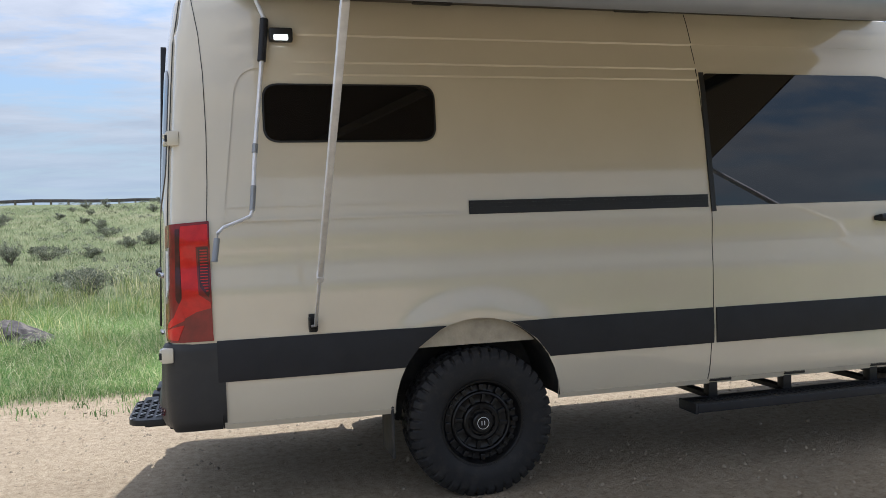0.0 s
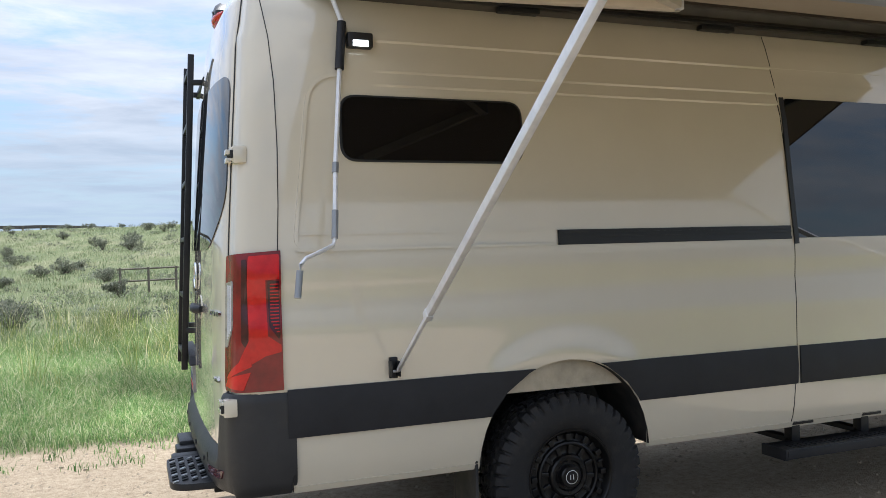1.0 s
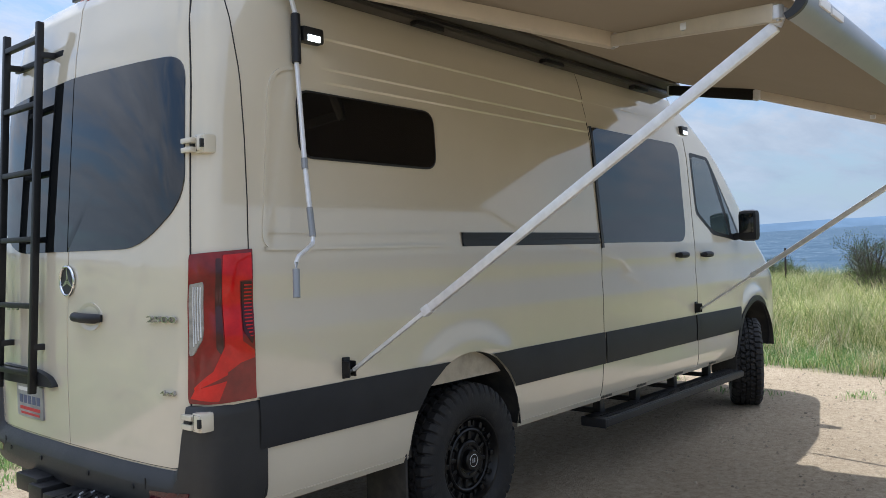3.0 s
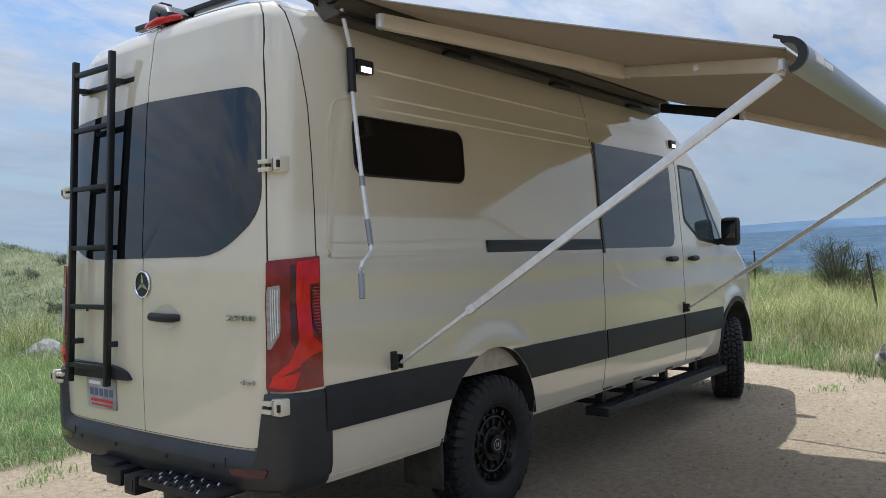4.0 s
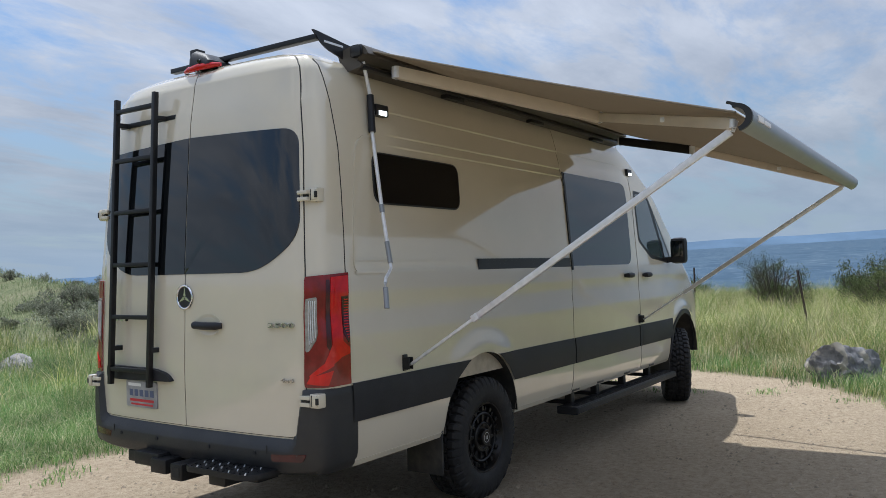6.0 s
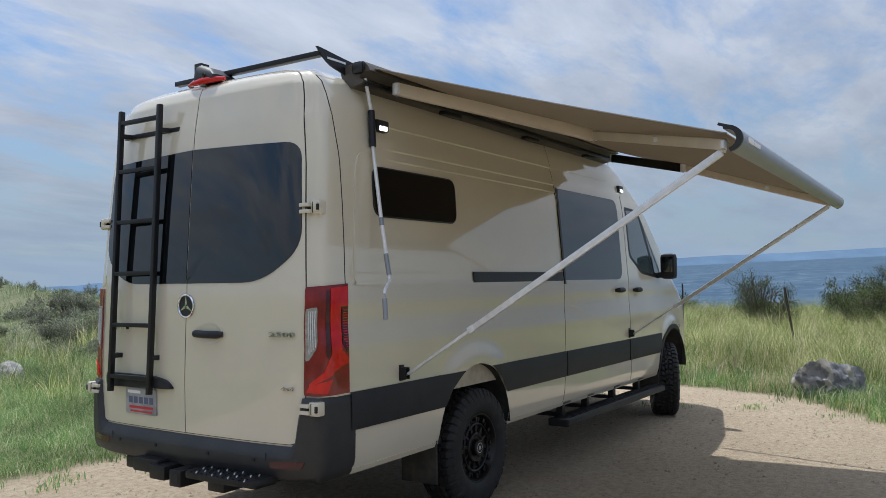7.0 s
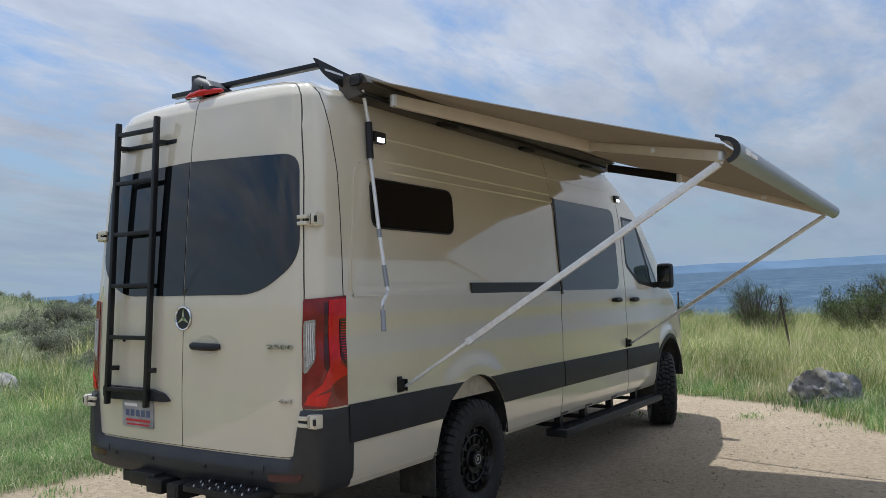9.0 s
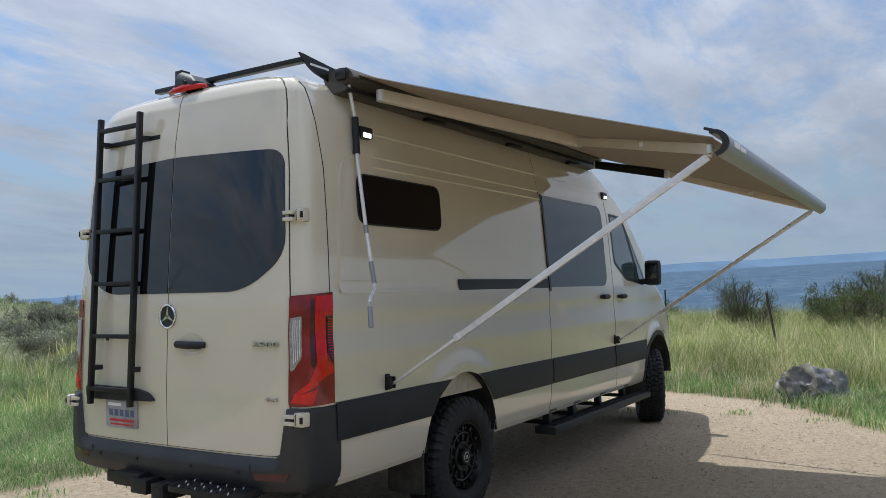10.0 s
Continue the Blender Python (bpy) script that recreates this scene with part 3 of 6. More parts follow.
for c in AXLES:
    for flip in (False, True):
        bm = bmesh.new()
        n = 20
        rows = []
        for k in range(n + 1):
            a = math.pi * k / n
            x, z = c + (ARCH_R + 0.001) * math.cos(a), ARCH_Z + (ARCH_R + 0.001) * math.sin(a)
            rows.append([bm.verts.new((x, (2 * MID - y) if flip else y, z)) for y in (0.004, 0.10, 0.42)])
        for u, v in zip(rows, rows[1:]):
            for j in range(2):
                bm.faces.new((u[j], u[j + 1], v[j + 1], v[j]))
        bm.faces.new([r[2] for r in rows])
        part("wheel_well", bm, MUD, van, "dusty dark inner wheel arch")
        # painted inner panel that closes the top of the arch
        zl = 0.835
        bm = bmesh.new()
        half = math.sqrt(ARCH_R ** 2 - (zl - ARCH_Z) ** 2)
        a0 = math.acos(half / ARCH_R)
        rim = [(c + (ARCH_R - 0.002) * math.cos(a0 + (math.pi - 2 * a0) * q / 20), ARCH_Z + (ARCH_R - 0.002) * math.sin(a0 + (math.pi - 2 * a0) * q / 20)) for q in range(21)]
        for y0 in (0.045, 0.052):
            bm.faces.new([bm.verts.new((x, (2 * MID - y0) if flip else y0, z)) for x, z in rim])
        if c < 1:
            part("arch_panel", bm, PAINT_IN, van, "dusty beige inner panel")
        else:
            bm.free()


# ---- wheels ----
def small_block(name, lo, hi):
    bm = box(lo, hi, 0.004)
    me = bpy.data.meshes.new(name)
    bm.to_mesh(me)
    bm.free()
    me.materials.append(RIM)
    return me


BOSS = small_block("boss", (0.178, 0.022, -0.013), (0.210, 0.052, 0.013))
BOSS_FLAT = small_block("boss", (0.180, 0.034, -0.007), (0.208, 0.052, 0.007))
WEB = small_block("web", (0.106, 0.036, -0.011), (0.152, 0.056, 0.011))


def bm_v(r, y, a):
    return (r * math.cos(a), y, r * math.sin(a))


def build_wheel(parent, at, steer=0.0, flip=False):
    R, W = 0.412, 0.25
    rng = random.Random(4)
    m = Matrix.Translation(at) @ Matrix.Rotation(radians(steer), 4, "Z") @ (Matrix.Rotation(math.pi, 4, "Z") if flip else Matrix())
    bm = bmesh.new()
    add_lathe(bm, [(0.218, W * 0.9), (0.218, 0.05), (0.226, 0.016), (0.237, 0.008), (0.234, 0.002), (0.226, 0.003), (0.219, 0.012), (0.215, 0.030), (0.205, 0.046), (0.182, 0.050),
                   (0.172, 0.046), (0.168, 0.030), (0.160, 0.026), (0.153, 0.030), (0.148, 0.048), (0.122, 0.056), (0.108, 0.052), (0.102, 0.030), (0.094, 0.024), (0.078, 0.026),
                   (0.070, 0.034), (0.0, 0.036)], (0, 0, 0), n=72)
    bm.transform(m)
    wheel = part("wheel", bm, RIM, parent, "satin black alloy rim")
    # bosses in the outer channel and webs in the inner one
    for name, me, count, turn in (("boss", BOSS, 12, 0.0), ("boss", BOSS_FLAT, 12, 0.5), ("web", WEB, 12, 0.25)):
        for k in range(count):
            o = new(name, me)
            o.parent = wheel
            o.matrix_basis = m @ Matrix.Rotation((k + turn) * math.tau / count, 4, "Y")
    # one carcass: sidewalls, shoulder lugs and interlocking tread blocks pressed out of the same skin
    pitches, fine = 44, 8
    n = pitches * fine
    edge = [0.226, 0.235, 0.25, 0.285, 0.32, 0.345, 0.36, 0.372, 0.385, 0.396]
    swell = [0.02, 0.004, -0.006, -0.016, -0.016, -0.012, -0.008, -0.003, 0.004, 0.012]
    prof = [(r, y, "side") for r, y in zip(edge, swell)]
    bands = [(0.016, 0.056), (0.066, 0.102), (0.111, 0.139), (0.148, 0.184), (0.194, W - 0.016)]
    for i, (y0, y1) in enumerate(bands):
        prof += [(R, y0, i), (R, (y0 + y1) / 2, i), (R, y1, i)]
        if i < 4:
            prof += [(0.394, y1 + 0.002, "groove"), (0.394, bands[i + 1][0] - 0.002, "groove")]
    prof += [(r, W - y, "side") for r, y in zip(edge[::-1], swell[::-1])]
    rings = []
    for r, y, kind in prof:
        ring = []
        for k in range(n):
            p, q = divmod(k, fine)
            rr, yy = r, y
            if kind == "side" and r > 0.34:
                gap = (q + (3 if y > W / 2 else 0)) % fine in (0, 1)
                deep = 1.0 if p % 2 else 0.45
                if not gap:
                    yy += (-1 if y < W / 2 else 1) * 0.009 * deep * smooth((r - 0.352) / 0.012)
                elif r > 0.37:
                    rr -= 0.006
            elif kind in (0, 4):
                if (q + (3 if kind else 0)) % fine in (0, 1):
                    rr -= 0.017
            elif kind in (1, 2, 3):
                slant = int(round((y - bands[kind][0]) / 0.018)) * (1 if kind != 2 else -1)
                if (q + 3 * kind + slant + (p % 3 == 0)) % fine in (0, 1):
                    rr -= 0.015
            if kind != "side":
                rr -= 0.006 * (2 * y / W - 1) ** 2
            a = (k + 0.35 * rng.uniform(-1, 1)) * math.tau / n if kind != "side" else k * math.tau / n
            ring.append(bm_v(rr, yy, a))
        rings.append(ring)
    bm = bmesh.new()
    rings = [[bm.verts.new(v) for v in ring] for ring in rings]
    for u, v in zip(rings, rings[1:]):
        for k in range(n):
            bm.faces.new((u[k], u[(k + 1) % n], v[(k + 1) % n], v[k]))
    bm.transform(m)
    part("tyre", bm, RUBBER, wheel, "knobbly dusty all-terrain tyre")
    bm = bmesh.new()
    add_lathe(bm, [(0.058, 0.046), (0.056, 0.006), (0.05, 0.0), (0.0, 0.0)], (0, 0, 0), n=28)
    bm.transform(m)
    cap = part("hub_cap", bm, RIM, wheel)
    bm = bmesh.new()
    add_lathe(bm, [(0.034, -0.0012), (0.032, -0.002), (0.031, -0.0012)], (0, 0, 0), n=28)
    for dx in (-0.008, 0.008):
        add_box(bm, (dx - 0.002, -0.0015, -0.012), (dx + 0.002, 0.0, 0.012))
    bm.transform(m)
    part("cap_mark", bm, ALU, cap)
    for k in range(6):
        a = (k + 0.5) * math.tau / 6
        bm = bmesh.new()
        p = Vector((0.082 * math.cos(a), 0, 0.082 * math.sin(a)))
        add_tube(bm, [p + Vector((0, 0.05, 0)), p + Vector((0, 0.024, 0))], 0.011, 6)
        bm.transform(m)
        part("lug_nut", bm, RIM, wheel)


build_wheel(van, (0.0, -0.005, 0.402))
build_wheel(van, (4.41, 0.0, 0.402), steer=24)
build_wheel(van, (0.0, 2 * MID + 0.005, 0.402), flip=True)
build_wheel(van, (4.39, 2 * MID - 0.0, 0.402), steer=24, flip=True)

# ---- flank: cladding, doors, glass ----
def strip(x0, x1, z0=0.742, z1=0.952, off=0.012):
    """A length of cladding with a slightly bowed face, cut round the arches."""
    bm = bmesh.new()
    xs = sorted(set([x0, x1] + [x0 + (x1 - x0) * k / 10 for k in range(11)]))
    rows = []
    for x in xs:
        row = []
        for k, (f, o) in enumerate(((0, -0.004), (0, off * 0.8), (0.08, off), (0.5, off + 0.004), (0.92, off), (1, off * 0.8), (1, -0.004))):
            z = z0 + (z1 - z0) * f
            row.append(bm.verts.new(side(x, z, o)))
        rows.append(row)
    for u, v in zip(rows, rows[1:]):
        for j in range(6):
            bm.faces.new((u[j], u[j + 1], v[j + 1], v[j]))
    bm.faces.new(rows[0])
    bm.faces.new(rows[-1][::-1])
    return bm


def arch_strip(axle, sign, x_end):
    """Cladding that ends on the curve of a wheel arch."""
    bm = bmesh.new()
    z0, z1, off = 0.742, 0.952, 0.012
    rows = []
    for f, o in ((0, -0.004), (0, off * 0.8), (0.08, off), (0.5, off + 0.004), (0.92, off), (1, off * 0.8), (1, -0.004)):
        z = z0 + (z1 - z0) * f
        xa = axle + sign * math.sqrt(max(0.0, (ARCH_R + 0.003) ** 2 - (z - ARCH_Z) ** 2))
        rows.append([bm.verts.new(side(xa + (x_end - xa) * k / 12, z, o)) for k in range(13)])
    for u, v in zip(rows, rows[1:]):
        for j in range(12):
            bm.faces.new((u[j], u[j + 1], v[j + 1], v[j]))
    return bm


part("cladding", arch_strip(AXLES[0], -1, -1.385), CLAD, van, "charcoal plastic side cladding")
part("cladding", arch_strip(AXLES[0], 1, 1.447), CLAD, van, "charcoal plastic side cladding")
part("cladding", strip(2.975, 3.05), CLAD, van, "charcoal plastic side cladding")


def door_panel(left, right, off):
    """A door skin between two edge lines of (x, z), from the top down."""
    zs = sorted({z for _, z in left} | {z for z, _ in INSET if left[-1][1] < z < left[0][1]} | {left[-1][1] + k * 0.1 for k in range(30) if left[-1][1] + k * 0.1 < left[0][1]})
    la, ra = np.array(left[::-1]), np.array(right[::-1])
    bm = bmesh.new()
    rows = []
    for z in zs:
        a, b = float(np.interp(z, la[:, 1], la[:, 0])), float(np.interp(z, ra[:, 1], ra[:, 0]))
        ps = [(a, off - 0.005), (a, off - 0.0012), (a + 0.0015, off)] + [(a + (b - a) * k / 10, off) for k in range(1, 10)] + [(b - 0.0015, off), (b, off - 0.0012), (b, off - 0.005)]
        rows.append([bm.verts.new(side(x, z, o)) for x, o in ps])
    for u, v in zip(rows, rows[1:]):
        for j in range(len(u) - 1):
            bm.faces.new((u[j], u[j + 1], v[j + 1], v[j]))
    return bm


SD_L = [(1.375, 2.70), (1.405, 2.42), (1.44, 2.0), (1.462, 1.55), (1.455, 0.95), (1.42, 0.525)]
SD_R = [(2.84, 2.70), (2.86, 2.42), (2.91, 2.0), (2.94, 1.55), (2.955, 0.95), (2.95, 0.525)]
FD_L = [(2.97, 2.40), (2.975, 2.30), (2.99, 2.0), (3.0, 1.55), (3.02, 0.95), (3.02, 0.525)]
FD_R = [(3.16, 2.40), (3.28, 2.30), (3.70, 2.0), (4.08, 1.62), (4.10, 1.15), (3.90, 0.525)]
grow = lambda e, d: [(x + d, z) for x, z in e]
part("door_seal", door_panel(grow(SD_L, -0.0045), grow(SD_R, 0.0045), 0.0012), GAP, van)
sdoor = part("sliding_door", door_panel(SD_L, SD_R, 0.003), PAINT, van, "beige sliding door")
part("door_seal", door_panel(grow(FD_L, -0.0045), grow(FD_R, 0.0045), 0.0012), GAP, van)
fdoor = part("front_door", door_panel(FD_L, FD_R, 0.003), PAINT, van, "beige passenger door")
part("cladding", strip(1.467, 2.948), CLAD, sdoor)
part("cladding", strip(3.03, 3.98), CLAD, fdoor)
def door_glass(x, z, off=0.0):
    return Vector((x, 0.007 + (z - 1.55) * 0.063 - off, z))


part("window", plate(dense(rounded([(1.452, 2.338), (2.82, 2.338), (2.83, 1.552), (1.475, 1.552)], [0.02, 0.13, 0.13, 0.02])), door_glass, 0.008, 0.012), GLASS, sdoor, "dark tinted sliding door glass")
part("window_seal", line([(1.435, 2.345), (1.47, 1.52)], side, 0.03, 0.011, 0.01), SEAL, sdoor)
part("window", plate(dense(rounded([(3.06, 2.26), (3.38, 2.245), (3.78, 1.60), (3.40, 1.64), (3.10, 1.80)], [0.06, 0.08, 0.04, 0.1, 0.06])), side, 0.006, 0.006), CABGLASS, fdoor, "clear cab side window")
part("window_frame", plate(dense(rounded([(3.03, 2.29), (3.40, 2.275), (4.03, 1.62), (3.98, 1.55), (3.40, 1.605), (3.07, 1.78)], 0.04)), side, 0.0045, 0.005), SEAL, fdoor)
part("quarter_window", plate(dense(rounded([(3.56, 2.08), (3.97, 1.62), (3.83, 1.61)], 0.02)), side, 0.0065, 0.004), CABGLASS, fdoor)


def handle(x, z, parent):
    h = part("handle_cup", plate(dense(rounded([(x - 0.085, z + 0.045), (x + 0.085, z + 0.045), (x + 0.085, z - 0.045), (x - 0.085, z - 0.045)], 0.045), 0.03), side, 0.0042, 0.003, 2), PAINT, parent)
    bm = bmesh.new()
    add_tube(bm, [side(x - 0.085, z + 0.005, 0.004), side(x - 0.06, z + 0.007, 0.035), side(x, z + 0.008, 0.042), side(x + 0.06, z + 0.007, 0.035), side(x + 0.085, z + 0.005, 0.004)], [0.014, 0.024, 0.026, 0.024, 0.014], 10)
    part("handle", bm, CLAD, h, "dark plastic door handle")


handle(2.70, 1.44, sdoor)
handle(3.19, 1.435, fdoor)

# long window ahead of the rear pillar
part("rear_quarter_window", plate(dense(rounded([(-1.105, 2.24), (-0.212, 2.24), (-0.212, 1.955), (-1.105, 1.955)], 0.075)), side, 0.010, 0.012), BLACKGLASS, van, "black tinted slot window")
part("window_seal", plate(dense(rounded([(-1.115, 2.25), (-0.202, 2.25), (-0.202, 1.945), (-1.115, 1.945)], 0.083)), side, 0.006, 0.01), SEAL, van)

# sliding door track
track = part("door_track", line([(-0.04, 1.585), (1.435, 1.585)], side, 0.075, 0.006, 0.008), SEAL, van, "black sliding door rail")
for z, w in ((1.614, 0.014), (1.590, 0.010), (1.557, 0.014)):
    part("track_lip", line([(-0.035, z), (1.43, z)], side, w, 0.013, 0.01), SEAL, track)

# pressed lines in the sheet metal
bm = bmesh.new()
add_line(bm, [(-1.33, 1.553), (-0.05, 1.553)], side, 0.013, 0.012, 0.014)
add_line(bm, [(-1.33, 1.622), (-0.05, 1.622)], side, 0.008, 0.005, 0.008)
loop = rounded([(-0.75, 2.35), (-1.245, 2.335), (-1.335, 1.56), (-1.1, 1.555)], [0, 0.14, 0.06, 0])
add_line(bm, loop[7:-7], side, 0.016, 0.007, 0.01, 0.03)
part("pressed_rib", bm, PAINT, van)
part("panel_gap", line([(-1.365, 0.50), (-1.378, 0.74)], side, 0.006, 0.002), GAP, van)
part("panel_gap", line([(-1.41, 1.55), (-1.40, 1.75), (-1.395, 2.0), (-1.40, 2.3), (-1.415, 2.5), (-1.44, 2.66), (-1.45, 2.74)], side, 0.0035, 0.003, 0.005, 0.03), GAP, van)
part("panel_gap", line([(2.83, 2.70), (2.87, 2.74)], side, 0.005, 0.002), GAP, van)
# rocker flange under the doors
part("rocker_flange", line([(0.46, 0.508), (3.86, 0.508)], side, 0.03, 0.004, 0.02), PAINT, van)
part("rocker_flange", line([(-1.36, 0.508), (-0.48, 0.508)], side, 0.03, 0.004, 0.02), PAINT, van)
# black edge of the front arch and nose
bm = bmesh.new()
add_line(bm, [(AXLES[1] + (ARCH_R + 0.02) * math.cos(a * math.pi / 20), ARCH_Z + (ARCH_R + 0.02) * math.sin(a * math.pi / 20)) for a in range(0, 21)], side, 0.05, 0.014, 0.02, 0.04)
part("arch_trim", bm, CLAD, van, "charcoal wheel arch trim")

# wing mirror
mir = part("mirror", box((3.86, -0.205, 1.545), (3.98, -0.03, 1.825), 0.05), CLAD, van, "black wing mirror")
part("mirror_glass", box((3.855, -0.178, 1.62), (3.863, -0.058, 1.79), 0.002), GLASS, mir)
part("mirror_arm", bar((3.93, -0.08, 1.60), (3.92, 0.05, 1.58), 0.09, 0.06), CLAD, mir)

# ---- rear ----
def rear_door(y0, y1, z0, z1, off, low_corner):
    bm = bmesh.new()
    zs = sorted({z0, z1} | {z0 + (z1 - z0) * k / 26 for k in range(27)} | {z0 + 0.10 * (k / 10) ** 2 for k in range(11)} | {z1 - 0.09 * (k / 6) ** 2 for k in range(7)})
    rows = []
    for z in zs:
        cut = 0.0
        if z < z0 + 0.10:
            t = (z0 + 0.10 - z) / 0.10
            cut = 0.10 * (1 - math.sqrt(max(0.0, 1 - t * t)))
        if z > z1 - 0.09:
            t = (z - z1 + 0.09) / 0.09
            cut = 0.09 * (1 - math.sqrt(max(0.0, 1 - t * t)))
        lean = lut(INSET, min(z, 2.72)) * 0.85
        a, b = (y0 + cut + lean, y1) if low_corner < 0 else (y0, y1 - cut - lean)
        if y0 < MID < y1 - 0.1:
            a, b = y0 + cut + lean, y1 - cut - lean
        ps = [(a, off - 0.006), (a, off - 0.0012), (a + 0.0015, off)] + [(a + (b - a) * k / 14, off) for k in range(1, 14)] + [(b - 0.0015, off), (b, off - 0.0012), (b, off - 0.006)]
        rows.append([bm.verts.new(rear(y, z, o)) for y, o in ps])
    for u, v in zip(rows, rows[1:]):
        for j in range(len(u) - 1):
            bm.faces.new((u[j], u[j + 1], v[j + 1], v[j]))
    bm.faces.new(rows[0])
    bm.faces.new(rows[-1][::-1])
    return bm


DZ0, DZ1 = 0.692, 2.775
part("door_seal", rear_door(0.112 - 0.004, 2 * MID - 0.112 + 0.004, DZ0 - 0.004, DZ1 + 0.004, 0.004, -1), GAP, van)
rdoor = part("rear_door", rear_door(0.112, MID - 0.003, DZ0, DZ1, 0.007, -1), PAINT, van, "beige rear door")
ldoor = part("rear_door", rear_door(MID + 0.003, 2 * MID - 0.112, DZ0, DZ1, 0.007, 1), PAINT, van, "beige rear door with ladder")
RW = [(MID - 0.004, 2.372), (0.178, 2.345), (0.145, 1.75), (0.40, 1.567), (MID - 0.004, 1.567)]
part("window", plate(dense(rounded(RW, [0.0, 0.1, 0.12, 0.15, 0.0]), 0.08), rear, 0.012, 0.008, 8), GLASS, rdoor, "dark tinted rear window")
part("window", plate(dense(rounded([(2 * MID - y, z) for y, z in RW][::-1], [0.0, 0.15, 0.12, 0.1, 0.0]), 0.08), rear, 0.012, 0.008, 8), GLASS, ldoor, "dark tinted rear window")


def hinge(yc, z, out, flip, parent):
    """An exposed hinge on the corner post: a knuckle block, two straps to the door and a pin slot."""
    xs = rear_x(yc, z) - out

    def at(x0, y0, z0, x1, y1, z1, bevel):
        lo, hi = ((x0, 2 * MID - y1, z0), (x1, 2 * MID - y0, z1)) if flip else ((x0, y0, z0), (x1, y1, z1))
        return box(lo, hi, bevel)

    h = part("hinge", at(xs - 0.024, yc - 0.052, z - 0.038, xs + 0.035, yc + 0.012, z + 0.038, 0.010), PAINT, parent, "beige exposed door hinge")
    part("hinge_plate", at(xs - 0.032, yc - 0.046, z - 0.028, xs - 0.018, yc - 0.012, z + 0.030, 0.005), PAINT, h)
    for dz in (-0.022, 0.014):
        part("hinge_strap", at(rear_x(yc + 0.04, z) - 0.036 - out * 0.6, yc + 0.004, z + dz - 0.010, rear_x(yc + 0.04, z) + 0.004, yc + 0.075, z + dz + 0.012, 0.005), PAINT, h)
    part("hinge_slot", at(xs - 0.034, yc - 0.050, z - 0.017, xs - 0.012, yc - 0.037, z + 0.017, 0.002), GAP, h)
    part("hinge_slot", at(xs - 0.026, yc - 0.008, z - 0.03, xs - 0.02, yc - 0.003, z + 0.03, 0.0), GAP, h)
    part("hinge_slot", at(xs - 0.033, yc + 0.012, z - 0.008, xs + 0.0, yc + 0.03, z + 0.001, 0.0), GAP, h)


for yh, zh, out in ((0.088, 1.972, 0.0), (0.048, 0.893, 0.03)):
    hinge(yh, zh, out, False, van)
    hinge(yh, zh, out, True, van)


# tail lights wrap round the corner; u runs from the flank edge to the door edge
def lamp_turns():
    """Angles round the corner at even steps from the flank edge of the lamp to its door edge."""
    z = 1.25
    i, rc = lut(INSET, z), lut(REAR, z)
    ths = [math.pi / 2 - 1.2 * (k / 400) ** 4 for k in range(401)]
    pts = [(rc + 0.3 * (1 - max(0.0, math.cos(t)) ** (1 / 3)), MID - math.sin(t) ** (1 / 3) * (MID - i)) for t in ths]
    keep = [(t, p) for t, p in zip(ths, pts) if p[0] <= -1.400 and p[1] <= 0.116]
    run = [0.0]
    for (_, a), (_, b) in zip(keep, keep[1:]):
        run.append(run[-1] + math.hypot(b[0] - a[0], b[1] - a[1]))
    return [q / run[-1] for q in run], [t for t, _ in keep]


LAMP_S, LAMP_TH = lamp_turns()


def lamp_surface(flip):
    def f(s, z, off):
        i, rc = lut(INSET, z), lut(REAR, z)
        th = float(np.interp(s, LAMP_S, LAMP_TH))
        u = math.sin(th) ** (1 / 3)
        dep = 1 - max(0.0, math.cos(th)) ** (1 / 3)
        p = Vector((rc + 0.3 * dep + 0.035 * u * u * min(1.0, (1 - u) * 12), MID - u * (MID - i), z))
        p.x += 0.03 * (1.25 - z) * (1 - s) ** 2
        k = smooth((s - 0.25) / 0.6) * math.pi / 2
        p += Vector((-math.sin(k), -math.cos(k), 0)) * off
        if flip:
            p.y = 2 * MID - p.y
        return p
    return f


